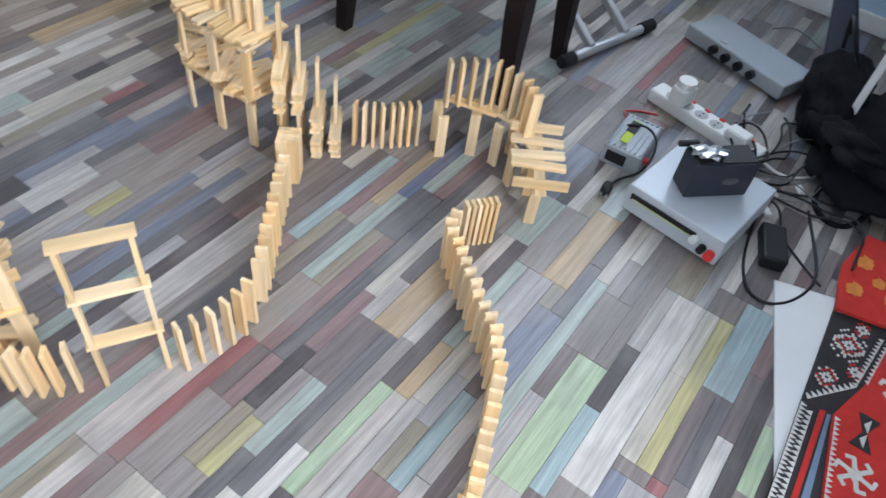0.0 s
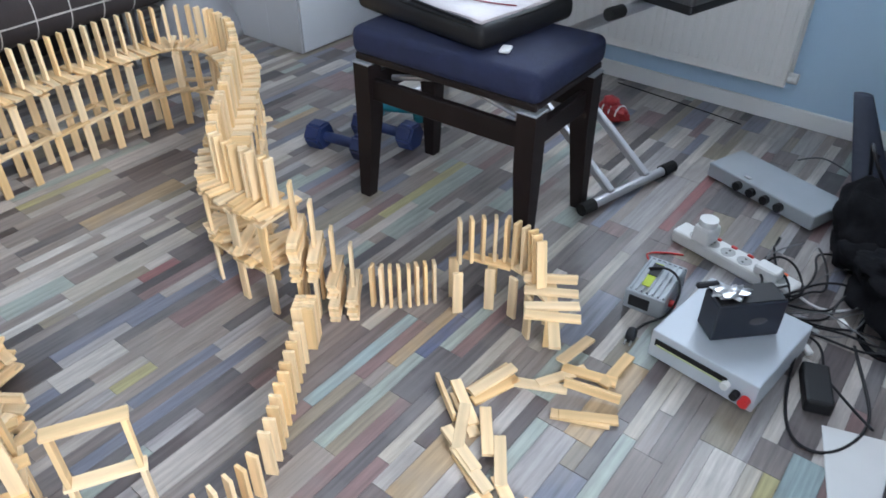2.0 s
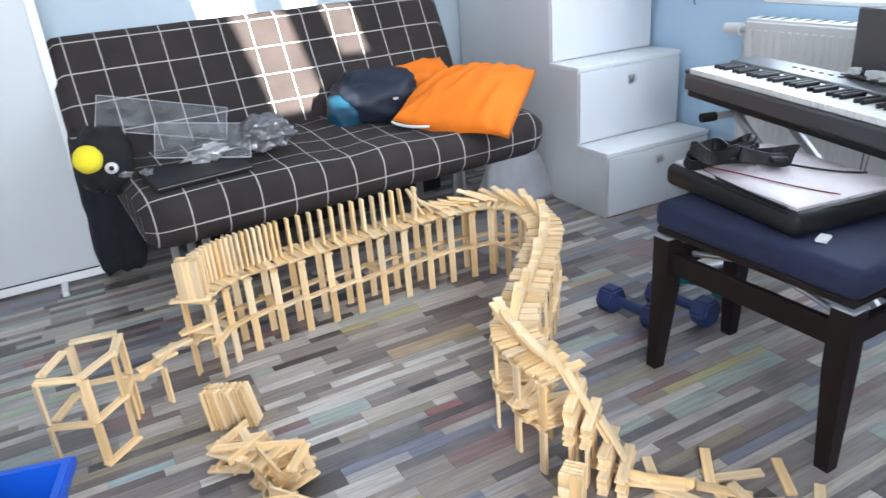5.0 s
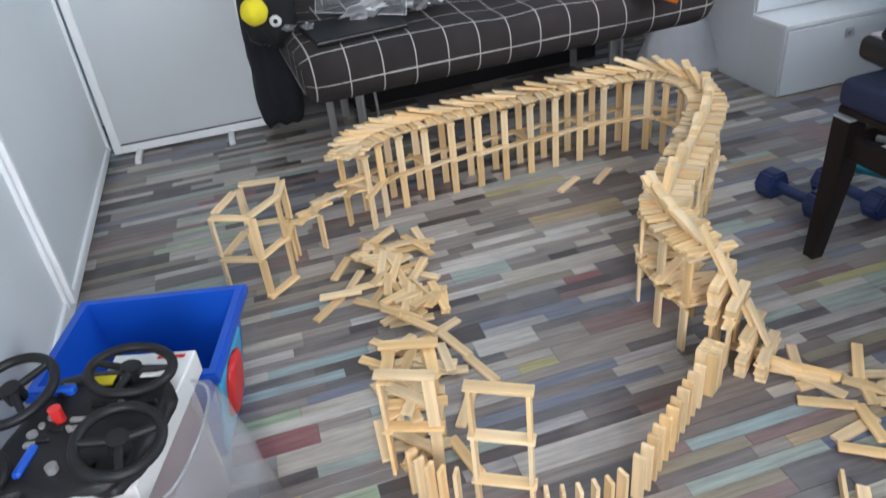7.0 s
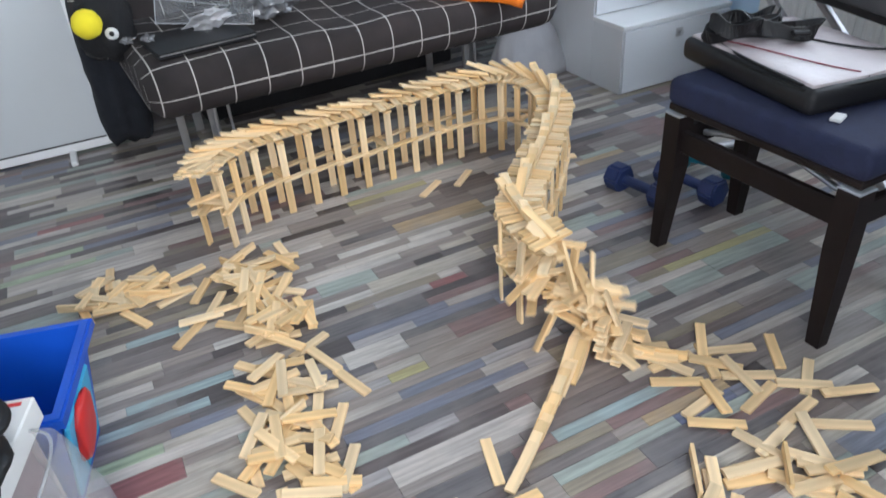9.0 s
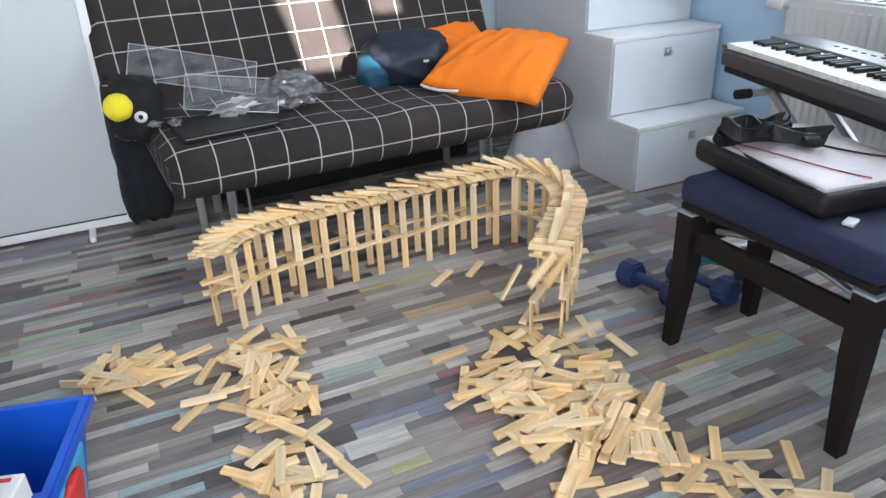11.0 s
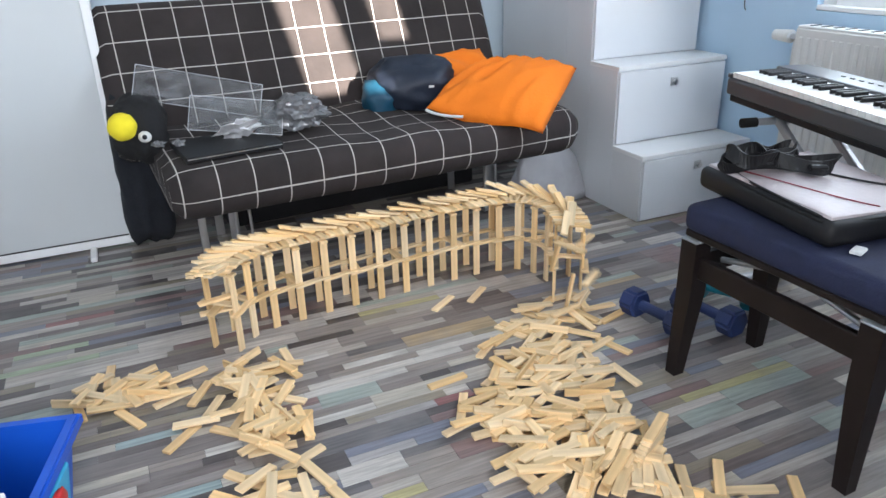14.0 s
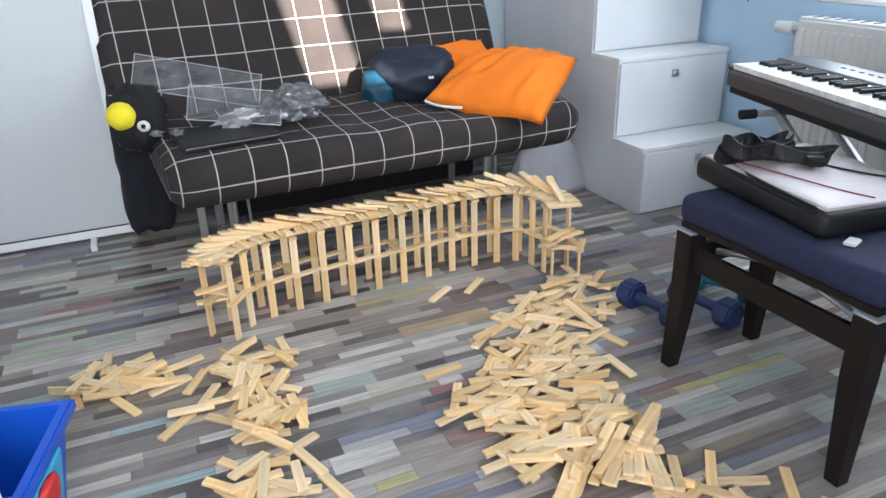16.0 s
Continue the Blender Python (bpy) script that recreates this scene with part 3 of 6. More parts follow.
def build_case():
    """The soft case with a pale lining that lies on the stool, its belt on it."""
    th = thing("padded_case", pose(0.845, 1.60, 0.506, 0, 0, -8), "soft black case with pale pinkish top lying on the stool", "case")
    bm = box(0.355, 0.465, 0.062, (0, 0, 0.0312), 0.022, 4)
    part("shell", bm, M_BLACK, th, smooth=True)
    bm = box(0.320, 0.430, 0.010, (0, 0, 0.061), 0.004, 2)
    bmesh.ops.subdivide_edges(bm, edges=bm.edges[:], cuts=9, use_grid_fill=True)
    for v in bm.verts:
        if v.co.z > 0.0645:
            v.co.z += 0.004 * noise.noise(Vector((v.co.x * 14, v.co.y * 9, 2))) + 0.002
    part("lining", bm, M_PINKCLOTH, th, "pale pinkish grey lining", smooth=True)
    tube([(-0.172, -0.20, 0.055), (-0.172, 0.2, 0.055), (-0.15, 0.227, 0.055), (0.15, 0.227, 0.055), (0.172, 0.2, 0.055), (0.172, -0.2, 0.055), (0.15, -0.227, 0.055), (-0.15, -0.227, 0.055)], 0.0035, "piping", M_RUBBER, th, closed=True)
    tube([(-0.165, -0.19, 0.062), (-0.165, 0, 0.066), (-0.15, 0.2, 0.064), (0.0, 0.222, 0.064), (0.15, 0.2, 0.062), (0.165, 0, 0.062), (0.15, -0.2, 0.062), (0, -0.222, 0.062), (-0.15, -0.2, 0.062)], 0.004, "zip", M_BLACK, th)
    tube([(-0.15, 0.17, 0.0705), (-0.09, 0.05, 0.0715), (-0.08, -0.1, 0.071), (-0.02, -0.20, 0.0705)], 0.0017, "red_cord", mat("dark_red_cord", (0.22, 0.015, 0.03), 0.6), th)
    tube([(0.0, 0.20, 0.0705), (0.04, 0.05, 0.0715), (0.07, -0.08, 0.071), (0.15, -0.12, 0.0705)], 0.0028, "seam", M_BLACK, th)
    belt = thing("belt", pose(0.80, 1.70, 0.576, 0, 0, -30), "black webbing belt with a buckle lying on the case", "belt")
    for k, (cx, cy, ra, rb, turn) in enumerate(((-0.03, 0.02, 0.10, 0.035, 0.2), (0.03, 0.0, 0.11, 0.028, -0.25), (0.0, 0.03, 0.075, 0.04, 0.7), (-0.06, -0.01, 0.06, 0.03, -0.6))):
        rings = []
        for i in range(41):
            a = 2 * math.pi * i / 41 * 0.97
            x, y = ra * math.cos(a), rb * math.sin(a)
            c, sn = math.cos(turn), math.sin(turn)
            px, py = cx + x * c - y * sn, cy + x * sn + y * c
            z = 0.020 + 0.008 * k + 0.009 * math.sin(3 * a + k)
            tw = 0.6 * math.sin(2 * a + k)
            nx, ny = math.cos(a) * c - math.sin(a) * sn, math.cos(a) * sn + math.sin(a) * c
            w = 0.018
            up, out = w * math.cos(tw), w * math.sin(tw)
            rings.append([(px + nx * out, py + ny * out, z + up), (px + nx * (out + 0.003), py + ny * (out + 0.003), z + up), (px - nx * (out - 0.003), py - ny * (out - 0.003), z - up), (px - nx * out, py - ny * out, z - up)])
        part("webbing", loft(rings), M_BLACK, belt)
    part("buckle", box(0.045, 0.05, 0.012, (0.09, -0.03, 0.024), 0.004, m=None), M_BLACK, belt)
    tag = thing("price_tag", pose(0.69, 1.36, 0.5065, 0, 0, 20), "small crumpled white tag on the navy seat", "tag")
    part("paper", box(0.04, 0.025, 0.008, (0, 0, 0.004), 0.002, m=None), M_CARD, tag)


# ---- keyboard and stand ----
def build_keyboard():
    yaw = math.degrees(math.atan2(-0.97, -0.245))
    base = pose(1.235, 2.315, 0.62, 0, 0, yaw)
    L, D = 1.34, 0.30
    th = thing("digital_piano", base, "dark grey digital piano with white and black keys on a stand", "keyboard")
    # own x runs along the keys, own y away from the player
    part("body", box(L, D, 0.055, (L / 2, D / 2, 0.0275), 0.008, 2), M_SILVER, th)
    part("lower_shell", box(L - 0.02, D - 0.02, 0.024, (L / 2, D / 2, -0.0115), 0.006, 2), M_BLACK, th)
    part("control_panel", box(L, 0.122, 0.030, (L / 2, D - 0.061, 0.070), 0.006, 2), M_SILVER_LIT, th)
    for x in (0.006, L - 0.006):
        part("cheek", box(0.012, 0.175, 0.016, (x, 0.0875, 0.063), 0.003), M_SILVER, th)
    part("key_felt", box(L - 0.03, 0.014, 0.010, (L / 2, 0.1655, 0.072), 0.002), M_WHITE, th, "pale strip behind the keys")
    n = 52
    kw = (L - 0.03) / n
    wm = mesh_of("white_key", box(kw - 0.0012, 0.145, 0.018, (0, 0, 0), 0.0012), M_KEYWHITE)
    bk = mesh_of("black_key", box(0.0115, 0.082, 0.014, (0, 0, 0), 0.0025), M_BLACK)
    for i in range(n):
        o = new("white_key", wm)
        o.parent = th
        o.location = (0.015 + kw * (n - 1 - i + 0.5), 0.010 + 0.0725, 0.066)
        if i % 7 in (0, 2, 3, 5, 6) and i < n - 1:
            o = new("black_key", bk)
            o.parent = th
            o.location = (0.015 + kw * (n - 1 - i), 0.116, 0.080)
    for i in range(10):
        part("button", box(0.016, 0.008, 0.004, (0.25 + i * 0.04, D - 0.055, 0.086), 0.001), M_SILVER, th)
    part("display", box(0.10, 0.045, 0.003, (0.72, D - 0.05, 0.0862)), M_BLACK, th)
    part("music_rest", box(0.62, 0.008, 0.20, (0.75, D - 0.012, 0.182), 0.006, m=None), M_SILVER, th)
    part("sheet_ledge", box(0.62, 0.03, 0.006, (0.75, D - 0.034, 0.092), 0.002), M_SILVER, th)
    for k, (x, w) in enumerate(((0.48, 0.022), (0.56, 0.030), (0.60, 0.022), (0.66, 0.034), (0.72, 0.02), (0.78, 0.028), (0.83, 0.03), (0.90, 0.024))):
        part("paper_note", blob(w * 0.8, 0.011, 0.009 + 0.002 * (k % 3), 30 + k, 0.5, 3, 4), M_CARD, th, "small crumpled white paper on the ledge", m=pose(x, D - 0.036, 0.106, 0, 0, 23 * k))
    st = thing("keyboard_stand", base @ pose(0, 0, -0.62), "grey metal crossed-leg keyboard stand with black rubber ends", "stand")
    M_ST = mat("grey_painted_steel", (0.42, 0.42, 0.44), 0.4, 0.4, 0.06, 15)
    zt = 0.576
    for yy, (xa, xb) in ((0.06, (0.22, 1.16)), (0.215, (0.22, 1.16)), (0.10, (1.16, 0.22)), (0.175, (1.16, 0.22))):
        part("leg", box(math.dist((xa, zt), (xb, 0.03)), 0.022, 0.026, (0, 0, 0), 0.004, m=Matrix.Translation(((xa + xb) / 2, yy, (zt + 0.03) / 2)) @ Euler((0, -math.atan2(zt - 0.03, xa - xb), 0)).to_matrix().to_4x4()), M_ST, st)
    part("pivot", rod((0.69, 0.045, 0.316), (0.69, 0.23, 0.316), 0.016), M_BLACK, st)
    for x in (0.22, 1.16):
        for z, r in ((0.02, 0.018), (zt - 0.004, 0.015)):
            bar = part("cross_bar", rod((x, -0.03, z), (x, 0.31, z), r * 0.8), M_ST, st)
            part("rubber_end", rod((x, -0.065, z), (x, -0.015, z), r * 1.05), M_RUBBER, bar)
            part("rubber_end", rod((x, 0.29, z), (x, 0.345, z), r * 1.05), M_RUBBER, bar)


# ---- radiator ----
def build_radiator():
    th = thing("radiator", pose(ROOM_E - 0.03, 0, 0), "white ribbed panel radiator under the window", "radiator")
    y0, y1, z0, z1 = 0.95, 2.50, 0.16, 0.785
    bm = box(0.012, y1 - y0, z1 - z0, (-0.08, (y0 + y1) / 2, (z0 + z1) / 2), 0.004)
    part("front_panel", bm, M_WHITE, th)
    n = 44
    rib = mesh_of("rib", box(0.006, 0.020, z1 - z0 - 0.06, (0, 0, 0), 0.003), M_WHITE)
    for i in range(n):
        o = new("rib", rib)
        o.parent = th
        o.location = (-0.0866, y0 + 0.03 + (y1 - y0 - 0.06) * i / (n - 1), (z0 + z1) / 2)
    grille = part("top_grille", box(0.075, y1 - y0, 0.012, (-0.042, (y0 + y1) / 2, z1 + 0.004), 0.003), M_WHITE, th)
    part("back_panel", box(0.012, y1 - y0, z1 - z0, (-0.01, (y0 + y1) / 2, (z0 + z1) / 2), 0.004), M_WHITE, th)
    for i in range(30):
        part("slot", box(0.05, 0.012, 0.002, (-0.042, y0 + 0.05 + (y1 - y0 - 0.1) * i / 29, z1 + 0.0112)), M_BLACK, grille)
    v = part("valve", rod((-0.045, y1 + 0.01, z1 - 0.04), (-0.045, y1 + 0.05, z1 - 0.04), 0.012), M_STEEL, th)
    part("thermostat", rod((-0.045, y1 + 0.05, z1 - 0.04), (-0.045, y1 + 0.13, z1 - 0.04), 0.026, 0.021, 16), M_WHITE, v)
    part("pipe", rod((-0.045, y1 + 0.03, 0.0), (-0.045, y1 + 0.03, z1 - 0.05), 0.008), M_WHITE, th)
    part("low_valve", rod((-0.06, y0 - 0.03, z0 + 0.03), (-0.06, y0 + 0.0, z0 + 0.03), 0.018), M_WHITE, th)


# ---- dumbbells ----
def dumbbell(m, material, label, L=0.195):
    th = thing("dumbbell", m, label, "dumbbell")
    r = 0.050
    for s in (-1, 1):
        bm = bmesh.new()
        bmesh.ops.create_cone(bm, cap_ends=True, segments=6, radius1=r, radius2=r, depth=0.06, matrix=pose(s * (L / 2 - 0.01), 0, r * 0.866, 0, 90, 0) @ pose(0, 0, 0, 0, 0, 0))
        bmesh.ops.bevel(bm, geom=bm.edges[:], offset=0.008, segments=2, affect="EDGES")
        part("head", bm, material, th)
    part("grip", rod((-L / 2 + 0.03, 0, r * 0.866), (L / 2 - 0.03, 0, r * 0.866), 0.017, None, 14), material, th)
    return th


# ---- things on the sofa ----
def blob(rx, ry, rz, seed, rough=0.12, sub=4, power=2.4):
    """A soft closed body, uneven all round."""
    bm = bmesh.new()
    bmesh.ops.create_icosphere(bm, subdivisions=sub, radius=1)
    for v in bm.verts:
        p = v.co.normalized()
        k = (abs(p.x) ** power + abs(p.y) ** power + abs(p.z) ** power) ** (-1 / power)
        w = 1 + rough * noise.noise(p * 2.2 + Vector((seed, 0, 0))) + rough * 0.4 * noise.noise(p * 6 + Vector((seed, 3, 0)))
        v.co = Vector((p.x * rx, p.y * ry, p.z * rz)) * k * w
    return bm


def pillow(w, h, t, seed):
    """A square pillow: thick in the middle, pulled out to four corners, creased."""
    bm = bmesh.new()
    n = 26
    sides = []
    for sgn in (1, -1):
        rows = []
        for i in range(n + 1):
            row = []
            for j in range(n + 1):
                u, v = i / n * 2 - 1, j / n * 2 - 1
                bulge = max(0, (1 - u * u) * (1 - v * v)) ** 0.45
                pinch = 1 - 0.10 * (1 - abs(u)) * (abs(v) ** 3), 1 - 0.10 * (1 - abs(v)) * (abs(u) ** 3)
                z = sgn * t / 2 * bulge
                z += 0.032 * noise.noise(Vector((u * 1.7 + v * 1.3, v * 1.2, seed))) * bulge
                z += 0.030 * abs(noise.noise(Vector((u * 2.6 + v * 1.8, v * 1.1 - u, seed + 5)))) - 0.05 * max(0, u * -v) ** 2
                row.append((u * w / 2 * pinch[1], v * h / 2 * pinch[0], z))
            rows.append(row)
        sides.append(rows)
    vt = [[[bm.verts.new(p) for p in r] for r in s] for s in sides]
    for k, vs in enumerate(vt):
        for i in range(n):
            for j in range(n):
                q = (vs[i][j], vs[i + 1][j], vs[i + 1][j + 1], vs[i][j + 1])
                bm.faces.new(q if k == 0 else tuple(reversed(q)))
    bmesh.ops.remove_doubles(bm, verts=bm.verts, dist=0.006)
    bmesh.ops.recalc_face_normals(bm, faces=bm.faces)
    return bm


def slumped_pillow(a, b, c, d, t, seed):
    """A limp pillow hung between four corners, puffed up in the middle and creased along its pull."""
    bm = bmesh.new()
    n = 34
    A, B, C, D = (Vector(q) for q in (a, b, c, d))
    vt = []
    for sgn in (1, -1):
        grid = []
        for i in range(n + 1):
            line = []
            for j in range(n + 1):
                u, v = i / n, j / n
                q = A * (1 - u) * (1 - v) + B * u * (1 - v) + C * u * v + D * (1 - u) * v
                puff = (16 * u * (1 - u) * v * (1 - v)) ** 0.5
                fold = 0.068 * (0.5 - abs(noise.noise(Vector((u * 5.5 - v * 1.6, v * 1.1 + u, seed))))) + 0.012 * noise.noise(Vector((u * 9, v * 3.5, seed + 2)))
                lean = 0.018 * math.sin(u * 7 + 2) * (1 - v) ** 2 + 0.015 * math.sin(v * 6) * u ** 2
                q = q + Vector((0, -0.3 * lean, (t * 0.75 if sgn > 0 else -t * 0.2) * puff + (fold if sgn > 0 else 0) * (puff ** 0.6) + lean * 0.7))
                line.append(bm.verts.new(q))
            grid.append(line)
        vt.append(grid)
    for k, g in enumerate(vt):
        for i in range(n):
            for j in range(n):
                f = (g[i][j], g[i + 1][j], g[i + 1][j + 1], g[i][j + 1])
                bm.faces.new(f if k == 0 else tuple(reversed(f)))
    bmesh.ops.remove_doubles(bm, verts=bm.verts, dist=0.0015)
    bmesh.ops.recalc_face_normals(bm, faces=bm.faces)
    return bm


def build_sofa_things():
    p = thing("pillow", pose(0.79, 3.04, 0.49), "bright orange cotton pillow slumped on the sofa seat", "pillow")
    part("cover", slumped_pillow((-0.36, 0.03, 0.02), (0.0, -0.265, -0.06), (0.35, 0.03, 0.125), (-0.05, 0.20, 0.13), 0.115, 4), M_ORANGE, p, smooth=True)
    tube([(-0.362, 0.02, 0.026), (-0.345, -0.02, 0.012), (-0.30, -0.06, 0.006), (-0.25, -0.085, 0.006)], 0.006, "white_hem", M_WHITE, p)
    p2 = thing("pillow", pose(0.73, 3.35, 0.575, 40, 0, 6), "second orange pillow pressed against the sofa back", "pillow")
    part("cover", pillow(0.32, 0.28, 0.12, 9), M_ORANGE, p2, smooth=True)
    b = thing("backpack", pose(0.46, 3.27, 0.58, 20, 0, -10), "dark navy backpack with teal panel lying on the sofa", "backpack")
    part("body", blob(0.185, 0.13, 0.105, 2, 0.2), mat("navy_nylon", (0.012, 0.018, 0.035), 0.55, 0, 0.2, 20, 0.3, 160), b, smooth=True)
    part("side_pocket", blob(0.075, 0.09, 0.075, 6, 0.2, 3), mat("teal_nylon", (0.008, 0.06, 0.11), 0.5, 0, 0.2, 20, 0.3, 160), b, "teal side pocket", smooth=True).location = (-0.145, -0.04, -0.03)
    tube([(0.16, -0.09, 0.02), (0.185, -0.12, 0.0), (0.18, -0.12, -0.04), (0.165, -0.10, -0.05)], 0.004, "zip_pull", M_RED_PL, b)
    part("badge", box(0.022, 0.006, 0.012, (0.05, -0.12, 0.055), 0.002), M_WHITE, b)
    # transparent blister pack and crumpled film
    c = thing("plastic_packaging", pose(-0.36, 3.12, 0.515, 0, 0, -14), "crumpled clear plastic packaging lying on the sofa", "packaging")
    M_RIM = mat("milky_plastic_rim", (0.42, 0.43, 0.45), 0.25, 0, 0.3, 40)
    for k, (w, h, at, rot) in enumerate(((0.44, 0.125, (-0.06, 0.08, 0.135), (62, 14, 6)), (0.32, 0.14, (0.07, -0.03, 0.062), (46, 8, 2)))):
        bm = bmesh.new()
        n, mrows = 16, 8
        vs = [[bm.verts.new(((i / n - 0.5) * w, (j / mrows - 0.5) * h, 0.016 * noise.noise(Vector((i * 0.9, j * 1.1, k))) + (0.024 if (i % 5 > 1 and j % 4 > 0) else 0))) for j in range(mrows + 1)] for i in range(n + 1)]
        for i in range(n):
            for j in range(mrows):
                bm.faces.new((vs[i][j], vs[i + 1][j], vs[i + 1][j + 1], vs[i][j + 1]))
        bmesh.ops.solidify(bm, geom=bm.faces[:], thickness=0.0012)
        tray = part("blister", bm, M_CLEAR, c, m=pose(*at, *rot))
        corners = [(-w / 2, -h / 2, 0.004), (-w / 2, h / 2, 0.004), (w / 2, h / 2, 0.004), (w / 2, -h / 2, 0.004)]
        bm = bmesh.new()
        for p, q in zip(corners, corners[1:] + corners[:1]):
            rod(p, q, 0.0014, seg=6, bm=bm)
        part("rim", bm, M_RIM, tray)
    M_FOIL = mat("crumpled_film", (0.17, 0.17, 0.18), 0.2, 0.3, 0.5, 40, 0.9, 50)
    part("crumpled_film", blob(0.10, 0.06, 0.06, 12, 0.4, 4), M_FOIL, c, "grey crumpled film", m=pose(0.28, 0.02, 0.05))
    part("white_scrap", blob(0.062, 0.012, 0.030, 15, 1.1, 3), mat("bright_foil", (0.62, 0.62, 0.64), 0.3, 0.5, 0.3, 30, 0.6, 60), c, "bright folded scrap of foil", m=pose(0.08, -0.10, 0.03, 20, -14, 0))
    part("white_scrap", blob(0.017, 0.013, 0.011, 17, 0.9, 3), M_FOIL, c, m=pose(-0.12, -0.16, 0.010))
    part("white_scrap", blob(0.019, 0.012, 0.010, 18, 0.9, 3), M_FOIL, c, m=pose(-0.185, -0.15, 0.010))
    lap = thing("laptop", pose(-0.36, 2.98, 0.492, 3, 0, 8), "closed black laptop on the sofa seat", "laptop")
    part("base", box(0.33, 0.22, 0.012, (0, 0, 0.006), 0.004, 2), M_BLACK, lap)
    part("lid", box(0.33, 0.22, 0.008, (0, 0, 0.0165), 0.003, 2), M_BLACK, lap)
    part("front_edge", box(0.32, 0.002, 0.003, (0, -0.111, 0.014)), M_STEEL, lap, "thin silver front edge")
    # black plush bird with a yellow ball of a beak
    bird = thing("plush_toy", pose(-0.648, 3.17, 0.432, 0, 0, -15), "black plush toy with a round yellow beak and white eye", "plush toy")
    part("body", blob(0.09, 0.11, 0.12, 7, 0.15), M_PLUSH, bird, smooth=True, m=pose(0.02, 0.03, 0.115))
    part("beak", blob(0.047, 0.047, 0.047, 3, 0.05, 4, 2), M_YELLOW, bird, "yellow plush beak", smooth=True, m=pose(-0.006, -0.09, 0.15))
    eye = part("eye", blob(0.022, 0.014, 0.02, 1, 0.02, 3, 2), M_WHITE, bird, "white eye", smooth=True, m=pose(0.06, -0.085, 0.11))
    part("pupil", blob(0.009, 0.007, 0.009, 1, 0.02, 2, 2), M_BLACK, eye, m=pose(0.002, -0.011, 0.002))
    # dark mass put in the gap for its deep shadow and the hanging plush
    cov = thing("gap_shade_mass", pose(-0.70, 3.36, 0.0), "dark navy mass for plush body and deep shadow between panel and sofa", "blanket")
    part("cloth", blob(0.095, 0.15, 0.33, 21, 0.12, 4, 5), mat("gap_shade_cloth", (0.012, 0.014, 0.02), 0.95, 0, 0.3, 30, 0.5, 120), cov, smooth=True, m=pose(0.060, 0.20, 0.335))
    bag = thing("plastic_bag", pose(1.10, 3.16, 0.0), "white translucent plastic bag under the sofa's end", "bag")
    M_BAG = mat("milky_film", (0.60, 0.61, 0.65), 0.3, 0, 0.15, 10, 0.6, 30)
    M_BAG.node_tree.nodes["Principled BSDF"].inputs["Alpha"].default_value = 0.62
    rings = []
    for k in range(9):
        z = 0.002 + 0.24 * k / 8
        wide = 1 - 0.42 * (k / 8) ** 1.2
        ring = []
        for i in range(44):
            a = 2 * math.pi * i / 44
            w = 1 + 0.10 * noise.noise(Vector((3 * math.cos(a), 3 * math.sin(a), k * 0.22))) + 0.03 * math.sin(9 * a + k * 0.5)
            ring.append((-0.02 + (0.215 * math.cos(a) * wide) * w - 0.03 * k / 8, 0.085 * math.sin(a) * wide * w, z + (0.012 * math.sin(5 * a) if k == 8 else 0)))
        rings.append(ring)
    part("film", loft(rings), M_BAG, bag, smooth=True)
    cur = thing("hanging_cord", pose(1.84, 2.86, 0), "thin dark cord hanging on the blue wall", "cord")
    tube([(0, 0, 1.1), (0.005, 0.01, 0.95), (-0.004, -0.012, 0.88), (0, 0.012, 0.84), (0.002, -0.004, 0.82)], 0.0025, "cord", M_BLACK, cur)


